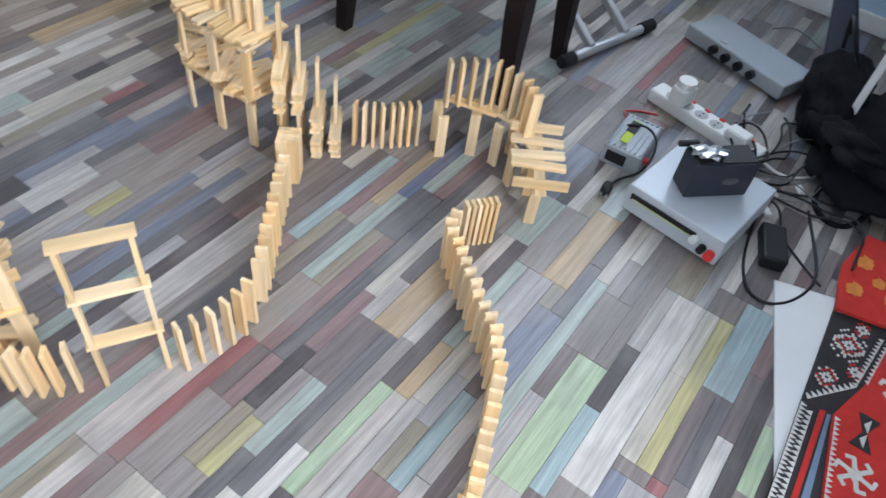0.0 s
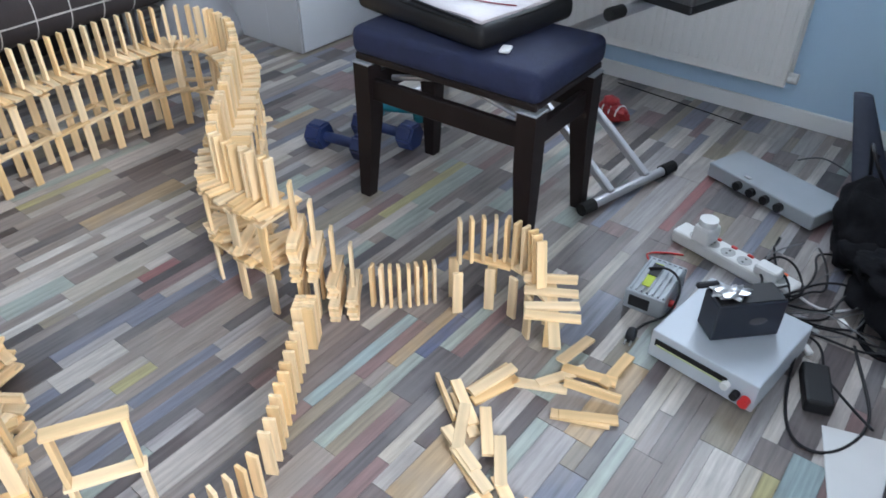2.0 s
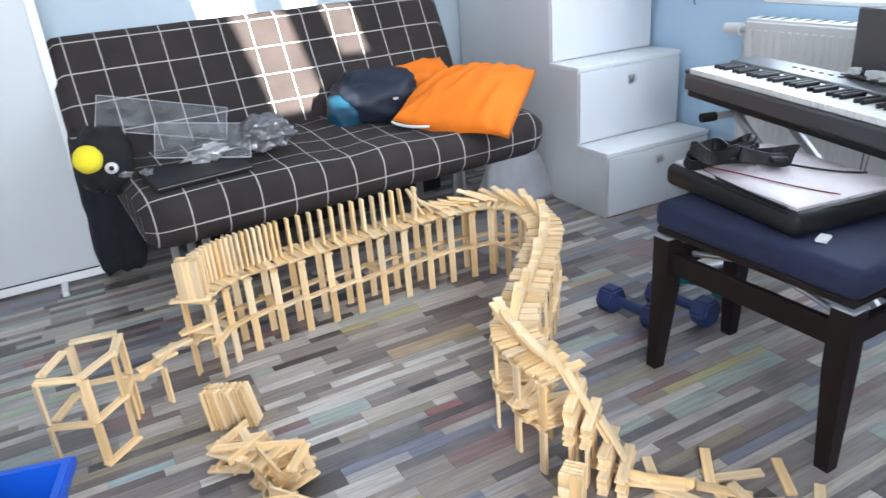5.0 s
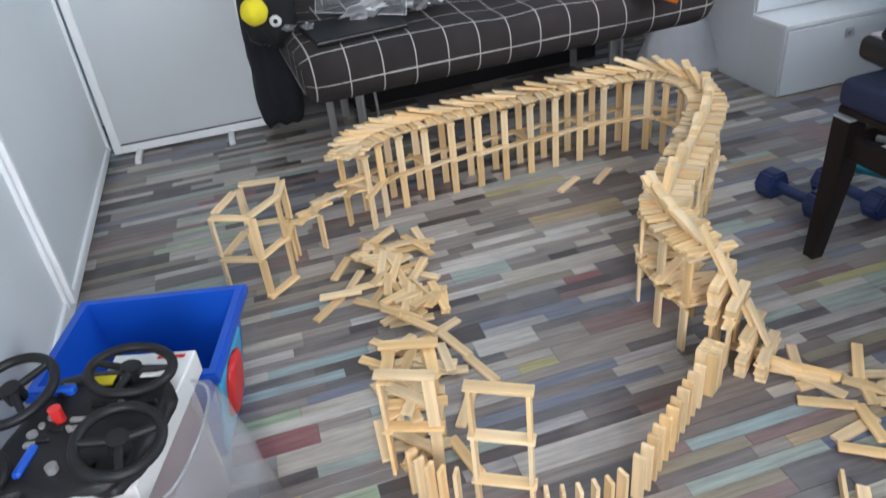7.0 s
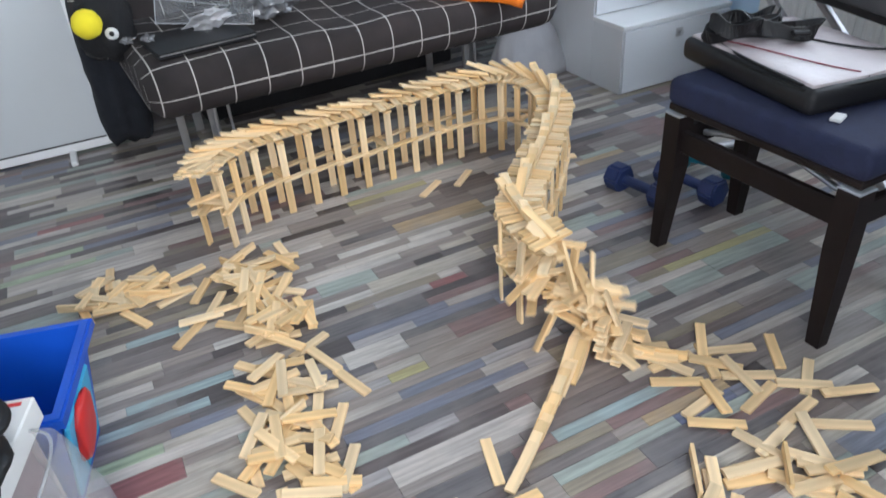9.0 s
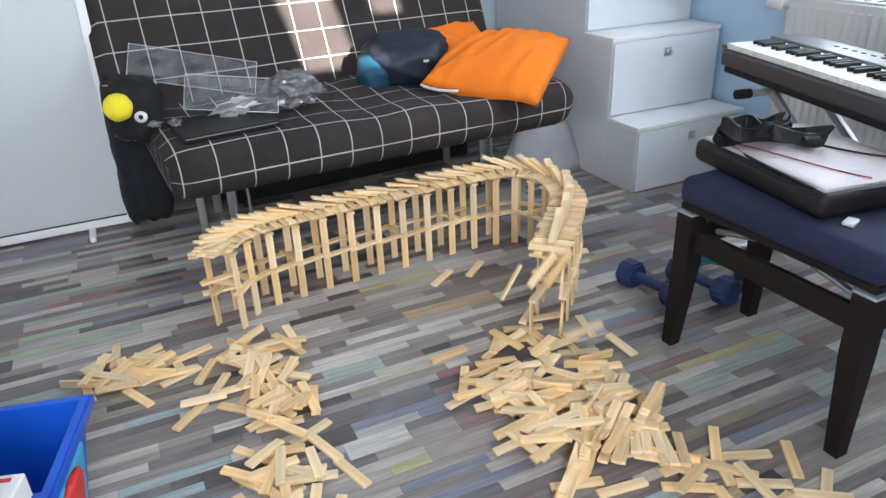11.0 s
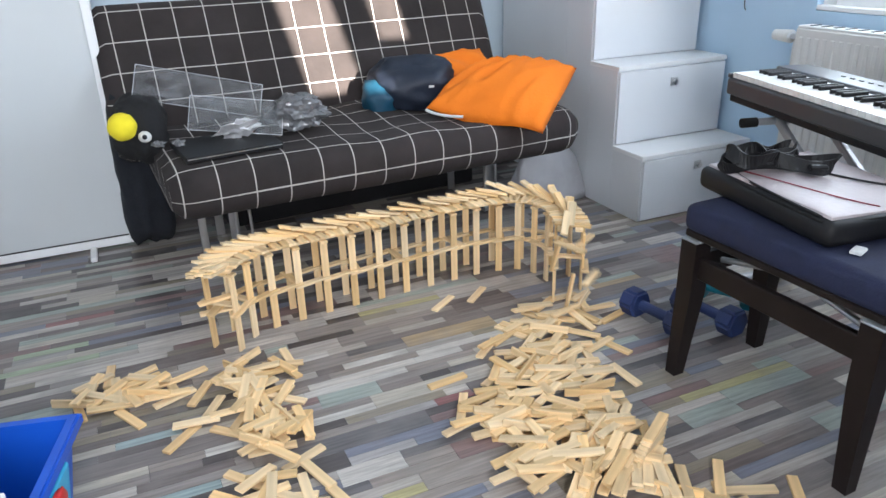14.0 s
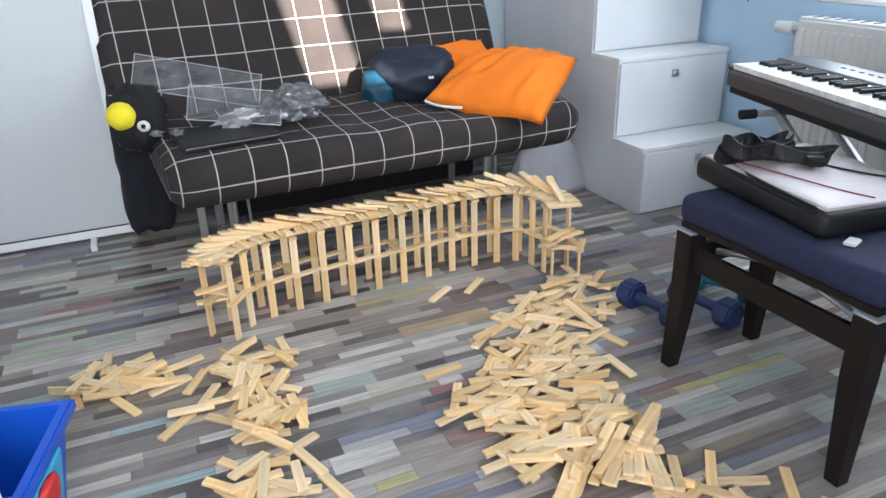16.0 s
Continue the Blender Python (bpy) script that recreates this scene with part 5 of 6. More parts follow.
# ---- textiles ----
def build_textiles():
    sheet = thing("white_board", pose(0.492, 0.446, 0, 0, 0, 18), "stiff white board lying under the folded rug", "board")
    part("board", box(0.52, 0.13, 0.004, (-0.23, -0.065, 0.0022), 0.001), M_CARD, sheet)
    M_KB = mat("kilim_black_wool", (0.03, 0.026, 0.028), 0.95, 0, 0.3, 60, 0.5, 320)
    M_KR = mat("kilim_red_wool", (0.50, 0.025, 0.018), 0.95, 0, 0.15, 60, 0.5, 320)
    M_KW = mat("kilim_white_wool", (0.60, 0.58, 0.55), 0.95, 0, 0.12, 60, 0.5, 320)
    M_KO = mat("kilim_orange_wool", (0.62, 0.22, 0.04), 0.95, 0, 0.2, 60, 0.5, 320)
    M_KG = mat("kilim_grey_blue_wool", (0.16, 0.22, 0.32), 0.95, 0, 0.2, 60, 0.5, 320)
    th = thing("woven_rug", pose(-0.014, 0.024, 0.0045), "folded kilim rug in red and black with white motifs", "rug")

    def field(pts, z0, z1, bm=None):
        """A flat woven piece with the outline pts."""
        bm = bm or bmesh.new()
        low, top = [bm.verts.new((x, y, z0)) for x, y in pts], [bm.verts.new((x, y, z1)) for x, y in pts]
        n = len(pts)
        made = [bm.faces.new(top), bm.faces.new(low[::-1])] + [bm.faces.new((low[i], low[(i + 1) % n], top[(i + 1) % n], top[i])) for i in range(n)]
        bmesh.ops.recalc_face_normals(bm, faces=made)
        return bm

    def teeth(p, q, n, h, z, bm):
        """A row of n woven teeth along p to q, pointing to its left."""
        p, q = Vector(p), Vector(q)
        d = (q - p) / n
        side = Vector((-d.y, d.x)).normalized() * h
        for i in range(n):
            o = p + d * i
            field([tuple(o), tuple(o + d * 0.9), tuple(o + d * 0.45 + side)], z, z + 0.0016, bm)

    def squares(cells, z, bm):
        for x, y, w in cells:
            box(w, w, 0.0014, (x, y, z + 0.0007), bm=bm)

    part("black_field", field([(-0.05, 0.278), (0.257, 0.292), (0.54, 0.303), (0.62, 0.31), (0.66, 0.02), (-0.05, 0.0)], 0, 0.006), M_KB, th)
    red_edge = [(-0.05, 0.186), (0.265, 0.236), (0.375, 0.202), (0.57, 0.182)]
    part("red_field", field(red_edge + [(0.60, -0.02), (-0.05, -0.02)], 0.0064, 0.0125), M_KR, th, "red woven field")
    up = part("upper_fold", field([(0.522, 0.302), (0.60, 0.318), (0.665, 0.326), (0.80, 0.302), (0.82, 0.10), (0.58, 0.14), (0.55, 0.178)], 0.0130, 0.022), M_KR, th, "red fold with orange flowers")
    for x, y, r in ((0.60, 0.285, 0.020), (0.655, 0.245, 0.016), (0.70, 0.285, 0.021), (0.62, 0.21, 0.018), (0.735, 0.23, 0.016)):
        part("flower", blob(r, r * 0.85, 0.0016, 3 + x, 0.5, 3, 2), M_KO, up, m=pose(x, y, 0.0228))
    part("blue_patch", field([(0.585, 0.185), (0.645, 0.19), (0.65, 0.15), (0.60, 0.15)], 0.0222, 0.0236), M_KG, up)
    part("yellow_rosette", blob(0.013, 0.012, 0.0015, 2, 0.4, 3, 2), M_KO, up, m=pose(0.615, 0.168, 0.0245))
    # borders: teeth along the rug's edge and along the red field
    bm = bmesh.new()
    teeth((0.257, 0.292), (-0.05, 0.278), 30, 0.012, 0.0062, bm)
    teeth((-0.05, 0.256), (0.25, 0.268), 24, 0.012, 0.0062, bm)
    teeth((0.27, 0.284), (0.36, 0.214), 9, 0.013, 0.0062, bm)
    teeth((0.36, 0.214), (0.52, 0.196), 14, 0.010, 0.0062, bm)
    teeth((0.53, 0.296), (0.56, 0.20), 9, 0.009, 0.0062, bm)
    tagged(part("toothed_border", bm, M_KW, th, "white toothed border"), kind="stuff")
    part("red_band", field([(-0.05, 0.246), (0.262, 0.258), (0.266, 0.248), (-0.05, 0.236)], 0.0062, 0.0078), M_KR, th)
    part("grey_band", field([(-0.05, 0.230), (0.262, 0.244), (0.264, 0.238), (-0.05, 0.214)], 0.0062, 0.0078), M_KG, th, "grey blue border")
    bm = bmesh.new()
    teeth((0.262, 0.232), (-0.05, 0.184), 28, 0.010, 0.0126, bm)
    teeth((0.375, 0.199), (0.57, 0.179), 16, 0.008, 0.0126, bm)
    tagged(part("field_edging", bm, M_KW, th, "white edging of the red field"), kind="stuff")
    # stepped medallions in the black field
    white, red = [], []
    for cx, cy, n in ((0.455, 0.252, 7), (0.345, 0.268, 4), (0.515, 0.238, 3), (0.395, 0.225, 3)):
        for i in range(-n, n + 1):
            for j in range(-n, n + 1):
                ring = abs(i) + abs(j)
                if abs(j) > 0.62 * n + 1 or ring > 1.35 * n or (i * 5 + j * 3) % 7 == 0:
                    continue
                cell = (cx + i * 0.0058, cy + j * 0.0058, 0.0050)
                if ring % 4 in (1, 2):
                    white.append(cell)
                elif ring % 8 == 4:
                    red.append(cell)
    for name, cells, tone in (("white_motifs", white, M_KW), ("red_motifs", red, M_KR)):
        bm = bmesh.new()
        squares(cells, 0.0062, bm)
        tagged(part(name, bm, tone, th), kind="stuff")
    # hooked stars on the red field
    for cx, cy in ((0.165, 0.172), (0.40, 0.145), (0.05, 0.10), (0.29, 0.06)):
        star = part("star", blob(0.016, 0.016, 0.0014, 3, 0.1, 3, 1.0), M_KW, th, m=pose(cx, cy, 0.0132))
        for k in range(6):
            a = k * math.pi / 3 + 0.3
            part("star_arm", box(0.024, 0.008, 0.0022, (0, 0, 0), 0.0, m=Matrix.Translation((0.022 * math.cos(a), 0.022 * math.sin(a), 0.0003)) @ Matrix.Rotation(a, 4, "Z")), M_KW, star)
            part("star_hook", box(0.007, 0.017, 0.0022, (0, 0, 0), 0.0, m=Matrix.Translation((0.033 * math.cos(a + 0.2), 0.033 * math.sin(a + 0.2), 0.0007)) @ Matrix.Rotation(a, 4, "Z")), M_KW, star)
    for cx, cy in ((0.262, 0.178), (0.46, 0.10)):
        bow = part("bow_tie", field([(cx - 0.04, cy + 0.02), (cx, cy + 0.004), (cx + 0.04, cy + 0.02), (cx + 0.04, cy - 0.02), (cx, cy - 0.004), (cx - 0.04, cy - 0.02)], 0.0128, 0.0146), M_KB, th)
        bm = bmesh.new()
        teeth((cx - 0.036, cy - 0.004), (cx + 0.036, cy - 0.004), 2, 0.010, 0.0148, bm)
        part("bow_stitch", bm, M_KW, bow)


# ---- blocks ----
PL, PW, PT = 0.1178, 0.0236, 0.0078
PLANK = mesh_of("wooden_plank", box(PL, PW, PT, (0, 0, 0), 0.0007), M_WOOD)
POST = mesh_of("ladder_post", box(0.1056, PW, PT, (0, 0, 0), 0.0007), M_WOOD)
MOVES = []
COUNT = [0]


def axes(x, y, z, where):
    """A pose from three axes and a place."""
    return Matrix((Vector((*x, 0)), Vector((*y, 0)), Vector((*z, 0)), Vector((*where, 1)))).transposed()


def flat(x, y, z, yaw):
    """Lying flat: z is its underside."""
    return pose(x, y, z + PT / 2, 0, 0, yaw)


def edge(x, y, z, yaw):
    """Lying on its long narrow side."""
    return pose(x, y, z + PW / 2, 90, 0, yaw)


def beam(p, q):
    """Lying from p to q, which are points of its underside; its ends reach a little beyond."""
    p, q = Vector(p), Vector(q)
    d = (q - p).normalized()
    side = Vector((-d.y, d.x, 0)).normalized()
    up = d.cross(side)
    return axes(d, side, up, (p + q) / 2 + up * (PT / 2))


def upright(x, y, z, yaw):
    """Standing on its end, its broad face square to the heading."""
    a = radians(yaw)
    d = Vector((math.cos(a), math.sin(a), 0))
    s = Vector((-d.y, d.x, 0))
    return axes((0, 0, 1), (-s.x, -s.y, 0), d, (x, y, z + PL / 2))


def tipped(m0, yaw, angle, slide=0.0, lift=0.0):
    """A standing block tipped forward about its leading bottom edge."""
    a = radians(yaw)
    d = Vector((math.cos(a), math.sin(a), 0))
    s = Vector((-d.y, d.x, 0))
    foot = m0.translation - Vector((0, 0, PL / 2)) + d * (PT / 2)
    r = Matrix.Rotation(radians(angle), 4, s)
    return Matrix.Translation(foot + d * slide + Vector((0, 0, lift))) @ r @ Matrix.Translation(-foot) @ m0


GROUPS = {"line": ("pale wooden building plank standing in a domino row", "domino row"),
          "bridge": ("pale wooden building plank of the two-storey bridge", "bridge planks"),
          "deck": ("pale wooden plank standing on the bridge deck", "bridge dominoes"),
          "pile": ("pale wooden building plank of the loose stacks", "loose planks"),
          "ladder": ("pale wooden plank of the tall ladder frame", "ladder frame"),
          "cube": ("pale wooden plank of the open cube frame", "cube frame"),
          "arch": ("pale wooden plank of the small low bridge", "small bridge")}


OWNERS = {"bridge": thing("plank_bridge", pose(0, 0, 0), "two-storey bridge of pale wooden planks on slender posts", "plank bridge"),
          "ladder": thing("ladder_frame", pose(0, 0, 0), "tall ladder frame of pale wooden planks on the floor", "plank ladder"),
          "cube": thing("cube_frame", pose(0, 0, 0), "open cube frame of pale wooden planks on the floor", "plank frame"),
          "arch": thing("low_bridge", pose(0, 0, 0), "low one-storey bridge of wooden planks by the first row", "plank bridge")}


def block(m, kind, rows=None, mesh=None):
    ob = new("plank" if kind in OWNERS else "wooden_plank", mesh or PLANK)
    if kind in OWNERS:
        ob.parent = OWNERS[kind]
    ob.matrix_basis = m
    lab, grp = GROUPS[kind]
    if kind not in OWNERS:
        tagged(ob, lab, "wooden plank", grp)
    if rows:
        MOVES.append((ob, rows))
    return ob


def settle(rows):
    """Adds the still rows before and after a fall."""
    t0, m0 = rows[0]
    out = list(rows)
    if t0 > 0:
        out.insert(0, (0.0, m0))
        if t0 > 0.2:
            out.insert(1, (t0 - 0.1, m0))
    t1, m1 = rows[-1]
    if t1 < 15.8:
        out += [(t1 + 0.1, m1), (16.0, m1)]
    return out


def resample(pts, gap):
    """Points at even steps along a polyline, each with its heading in degrees and way along."""
    out, s, want = [], 0.0, 0.0
    for (x0, y0), (x1, y1) in zip(pts, pts[1:]):
        d = math.hypot(x1 - x0, y1 - y0)
        while want <= s + d:
            k = (want - s) / d
            out.append((x0 + (x1 - x0) * k, y0 + (y1 - y0) * k, math.degrees(math.atan2(y1 - y0, x1 - x0)), want))
            want += gap
        s += d
    # soften the headings
    res = []
    for i, (x, y, h, w) in enumerate(out):
        a, b = out[max(0, i - 1)], out[min(len(out) - 1, i + 1)]
        res.append((x, y, math.degrees(math.atan2(b[1] - a[1], b[0] - a[0])) if a is not b else h, w))
    return res


def when(table, s):
    for (s0, t0), (s1, t1) in zip(table, table[1:]):
        if s <= s1:
            return t0 + (t1 - t0) * (s - s0) / (s1 - s0)
    return table[-1][1]


RND = random.Random(11)
HEAP = {}


def heap_height(x, y, add=True):
    """How high loose blocks lie already about a place."""
    k = (round(x / 0.045), round(y / 0.045))
    h = max(HEAP.get((k[0] + i, k[1] + j), 0) * (1.0 if (i, j) == (0, 0) else 0.7) for i in (-1, 0, 1) for j in (-1, 0, 1))
    if add:
        HEAP[k] = min(h + 0.6, 7)
    return h * PT


# where single planks came to rest: x, y, direction
FIRST_ROW_RESTS = [(0.109, 1.085, -125), (0.104, 1.032, -124), (0.087, 0.966, -142), (0.043, 0.904, -145), (-0.008, 0.932, -115), (0.211, 1.044, -12),
    (0.195, 1.019, -19), (0.312, 0.928, -30), (0.302, 0.853, -74), (0.347, 0.883, -76), (0.236, 0.842, -66), (0.334, 0.964, -44)]
LOW_BRIDGE_RESTS = [(0.128, 1.362, -8), (0.198, 1.247, 3), (0.257, 1.218, 9), (0.374, 1.17, 14), (0.404, 1.095, 10), (0.254, 1.294, -30),
    (0.292, 1.354, -3), (0.368, 1.293, -49), (0.402, 1.229, -30), (0.281, 1.422, -118), (0.25, 1.476, -140), (0.518, 1.258, -125),
    (0.601, 1.185, -36), (0.512, 1.162, -143), (0.544, 1.082, -24), (0.456, 1.028, -34), (0.364, 1.314, -114), (0.207, 1.034, -16),
    (0.264, 1.064, -71), (0.262, 0.954, -64)]
TRAIL_RESTS = [(-0.314, 1.806, -14), (-0.427, 1.861, 23), (-0.412, 1.789, -71), (-0.381, 1.684, -72), (-0.533, 1.79, 52), (-0.568, 1.844, -51),
    (-0.591, 1.75, -58), (-0.547, 1.682, 15), (-0.454, 1.576, 58), (-0.652, 1.553, -93), (-0.581, 1.58, 56), (-0.5, 1.446, -77),
    (-0.684, 2.072, 43), (-0.599, 2.151, 57), (-0.53, 2.094, 55), (-0.617, 2.256, 58), (-0.647, 2.567, -86), (-0.355, 2.327, -86),
    (-0.408, 2.126, -43), (-0.573, 2.454, 24), (-0.474, 2.266, -9), (-0.456, 1.322, -28), (-0.383, 1.268, -12), (-0.236, 1.184, -29),
    (-0.217, 1.314, -106), (-0.154, 1.322, 47), (-0.132, 1.248, -10)]
PILE_RESTS = [(0.04, 2.046, -8), (0.018, 2.002, 6), (0.463, 1.792, -88), (-0.156, 1.742, 34), (-0.094, 1.666, -94), (0.248, 2.461, 18),
    (0.378, 2.458, 31), (0.397, 2.388, 41), (0.507, 2.398, -89), (0.383, 2.324, -1), (0.564, 2.201, 0), (0.198, 2.108, 39),
    (0.541, 1.946, -72), (0.444, 1.942, -104), (0.042, 1.624, 51)]
RESTS = FIRST_ROW_RESTS + LOW_BRIDGE_RESTS + TRAIL_RESTS + PILE_RESTS


def landed(x, y, yaw=None, tilt=10):
    near = min(RESTS, key=lambda r: math.hypot(r[0] - x, r[1] - y), default=None)
    if near and math.hypot(near[0] - x, near[1] - y) < 0.085:
        RESTS.remove(near)
        x, y, yaw = near
        tilt = 4
    h = heap_height(x, y)
    yaw = RND.uniform(0, 360) if yaw is None else yaw
    tl = RND.uniform(-tilt, tilt) if h > 0.004 else 0
    lift = abs(math.sin(radians(tl))) * PL / 2
    if RND.random() < 0.10:
        return pose(x, y, h + PW / 2 + lift, 90, tl, yaw)
    return pose(x, y, h + PT / 2 + lift, RND.uniform(-6, 6) if h > 0.004 else 0, tl, yaw)


# outline of the heap that the felled part of the bridge leaves on the floor
HEAP_EDGE = [(0.22, 2.27), (0.12, 2.15), (0.06, 1.93), (-0.04, 1.87), (-0.07, 1.77), (-0.06, 1.62), (0.0, 1.52), (0.15, 1.45), (0.30, 1.47), (0.35, 1.56), (0.34, 1.68),
             (0.39, 1.80), (0.47, 1.93), (0.58, 2.03), (0.68, 2.12), (0.76, 2.22), (0.83, 2.36), (0.72, 2.40), (0.56, 2.30), (0.46, 2.27), (0.35, 2.28)]


def inside(x, y, edge_line):
    odd = False
    for (x0, y0), (x1, y1) in zip(edge_line, edge_line[1:] + edge_line[:1]):
        if (y0 > y) != (y1 > y) and x < x0 + (x1 - x0) * (y - y0) / (y1 - y0):
            odd = not odd
    return odd


def heaped(x, y):
    """A place in the heap below x, y; most planks come to lie across the room."""
    for k in range(60):
        a, r = RND.uniform(0, 2 * math.pi), 0.21 * math.sqrt(RND.random())
        px, py = x + r * math.cos(a), y - 0.04 + r * math.sin(a)
        if inside(px, py, HEAP_EDGE):
            break
    return landed(px, py, RND.gauss(2, 28) if RND.random() < 0.66 else RND.uniform(0, 360))


def tumble(m0, m1, t, dur=0.45):
    """A block that drops from m0 and comes to rest at m1."""
    p0, p1 = m0.translation, m1.translation
    q0, q1 = m0.to_quaternion(), m1.to_quaternion()
    mid = Matrix.LocRotScale(p0.lerp(p1, 0.45) + Vector((0, 0, max(0, (p0.z - p1.z)) * 0.25)), q0.slerp(q1, 0.4), None)
    low = Matrix.LocRotScale(p0.lerp(p1, 0.85) + Vector((0, 0, 0.004)), q0.slerp(q1, 0.85), None)
    return settle([(t, m0), (t + dur * 0.45, mid), (t + dur * 0.8, low), (t + dur, m1)])


def domino_line(pts, gap, table, kind="line", z=0.0, end_tilt=78, spread=0.0, dur=0.28, skip=()):
    for i, (x, y, h, s) in enumerate(resample(pts, gap)):
        if i in skip:
            continue
        x += RND.uniform(-0.002, 0.002)
        y += RND.uniform(-0.002, 0.002)
        h += RND.uniform(-4, 4)
        m0 = upright(x, y, z, h)
        t = when(table, s)
        if spread:
            p = tipped(m0, h, 88, RND.uniform(-0.005, 0.02)).translation
            side = RND.uniform(-spread, spread)
            a = radians(h)
            end = landed(p.x - math.sin(a) * side, p.y + math.cos(a) * side, h + RND.uniform(-28, 28), 5)
        else:
            end = tipped(m0, h, end_tilt + RND.uniform(-2, 3))
        rows = settle([(t, m0), (t + dur * 0.5, tipped(m0, h, 25)), (t + dur, end)])
        block(m0, kind, rows)


# bridge deck's line from its tail by the steps to its far end
BRIDGE = [(0.125, 1.57), (0.12, 1.68), (0.13, 1.77), (0.20, 1.85), (0.32, 1.965), (0.44, 2.09), (0.55, 2.21), (0.63, 2.33), (0.655, 2.45), (0.635, 2.55),
          (0.57, 2.615), (0.42, 2.635), (0.20, 2.625), (0.0, 2.612), (-0.20, 2.60), (-0.36, 2.578), (-0.44, 2.545), (-0.49, 2.50), (-0.518, 2.445)]
COLLAPSE = [(0.0, 8.82), (0.10, 9.0), (0.30, 9.55), (0.45, 10.6), (0.58, 11.95), (0.66, 12.8), (0.76, 13.4), (0.86, 13.9), (0.97, 14.4), (0.99, 17.0), (9, 40.0)]
WAVE = [(0.0, 3.20), (0.35, 3.65), (0.65, 4.0), (1.15, 4.45), (1.3, 4.65), (2.6, 6.0)]
STILL = 0.97


def build_bridge():
    frame_thing = OWNERS["bridge"]

    def put(m, s):
        if s > STILL:
            o = new("plank", PLANK)
            o.parent = frame_thing
            o.matrix_local = m
            return
        p = m.translation
        if s > 0.90 and p.z < PL + 2 * PT:
            block(m, "bridge")
            return
        t = when(COLLAPSE, s) + RND.uniform(-0.08, 0.22)
        if s > 0.93 and len(ledge) < 7:
            k = len(ledge)
            ledge.append(m)
            end = pose(p.x + RND.uniform(-0.03, 0.02), p.y + RND.uniform(-0.025, 0.025), PL + 2.6 * PT + PT * k, RND.uniform(-4, 4), RND.uniform(-5, 5), 12 + RND.gauss(0, 22))
            block(m, "bridge", tumble(m, end, t, 0.35))
            return
        block(m, "bridge", tumble(m, heaped(p.x, p.y), max(8.75, t), RND.uniform(0.35, 0.5)))

    ledge = []
    sup = resample(BRIDGE, 0.0955)
    half = 0.046
    for i, (x, y, h, s) in enumerate(sup):
        a = radians(h)
        nx, ny = -math.sin(a), math.cos(a)
        for z in (0.0, PL + 2 * PT):
            for sd in (-1, 1):
                put(upright(x + nx * half * sd, y + ny * half * sd, z, h + 90 + RND.uniform(-5, 5)), s)
        put(flat(x, y, 2 * PL + 2 * PT, h + 90 + RND.uniform(-3, 3)), s)
        if i + 1 < len(sup):
            x1, y1, h1, s1 = sup[i + 1]
            b = radians(h1)
            for sd in (-1, 1):
                ax, ay = x + nx * half * 0.62 * sd, y + ny * half * 0.62 * sd
                bx, by = x1 - math.sin(b) * half * 0.62 * sd, y1 + math.cos(b) * half * 0.62 * sd
                put(flat((ax + bx) / 2, (ay + by) / 2, 2 * PL + 3 * PT, math.degrees(math.atan2(by - ay, bx - ax))), s)
            for sd in (-1, 1):
                ax, ay = x + nx * half * sd, y + ny * half * sd
                bx, by = x1 - math.sin(b) * half * sd, y1 + math.cos(b) * half * sd
                put(beam((ax, ay, PL + PT), (bx, by, PL)), s)
            if i % 2 == 0:
                put(flat(x + RND.uniform(-0.02, 0.02), y + RND.uniform(-0.01, 0.01), PL + PT, h + 90 + RND.uniform(-25, 25)), s)
    zt = 2 * PL + 4 * PT + 0.0002
    for i, (x, y, h, s) in enumerate(resample(BRIDGE, 0.0305)):
        put(flat(x + RND.uniform(-0.007, 0.007), y + RND.uniform(-0.007, 0.007), zt, h + 90 + RND.uniform(-9, 9)), s)
    zd = zt + PT
    # crossed planks inside the far end
    for dz, yw in ((0.0, 0), (PT, 55), (2 * PT, -40), (3 * PT, 12)):
        put(flat(-0.512, 2.465 + 0.01 * dz / PT, PL + dz + 2 * PT, yw), 2.4)
    # loose planks heaped on the middle storey of the first bays
    for i, (x, y, h, s) in enumerate(resample(BRIDGE, 0.034)[:8]):
        for k in range(2 + i % 2):
            put(flat(x + RND.uniform(-0.02, 0.02), y + RND.uniform(-0.015, 0.015), PL + PT * (2 + k), h + 90 + RND.uniform(-40, 40)), s)
    strayed = 0
    for i, (x, y, h, s) in enumerate(resample(BRIDGE, 0.019)):
        # close together in the bends, wider on the long straight
        if (s < 1.1 and i % 3 == 2) or (1.1 < s < 2.05 and i % 2):
            continue
        h += RND.uniform(-4, 4)
        m0 = upright(x, y, zd, h)
        t = when(WAVE, s)
        if s > 2.36:
            for sd in (-1, 1):
                a = radians(h)
                mate = upright(x - math.sin(a) * 0.0242 * sd, y + math.cos(a) * 0.0242 * sd, zd, h)
                block(mate, "deck", settle([(t, mate), (t + 0.12, tipped(mate, h, 26)), (t + 0.26, tipped(mate, h, 75))]))
        end = tipped(m0, h, 74 + RND.uniform(-3, 3))
        rows = [(t, m0), (t + 0.12, tipped(m0, h, 26)), (t + 0.26, end)]
        if (strayed == 0 and s > 1.52) or (strayed == 1 and s > 1.66):
            spot = ((0.33, 2.435, 40), (0.20, 2.43, 35))[strayed]
            strayed += 1
            block(m0, "deck", tumble(m0, flat(spot[0], spot[1], 0, spot[2]), t, 0.45))
            continue
        tc = max(8.75, when(COLLAPSE, s) + RND.uniform(-0.05, 0.2))
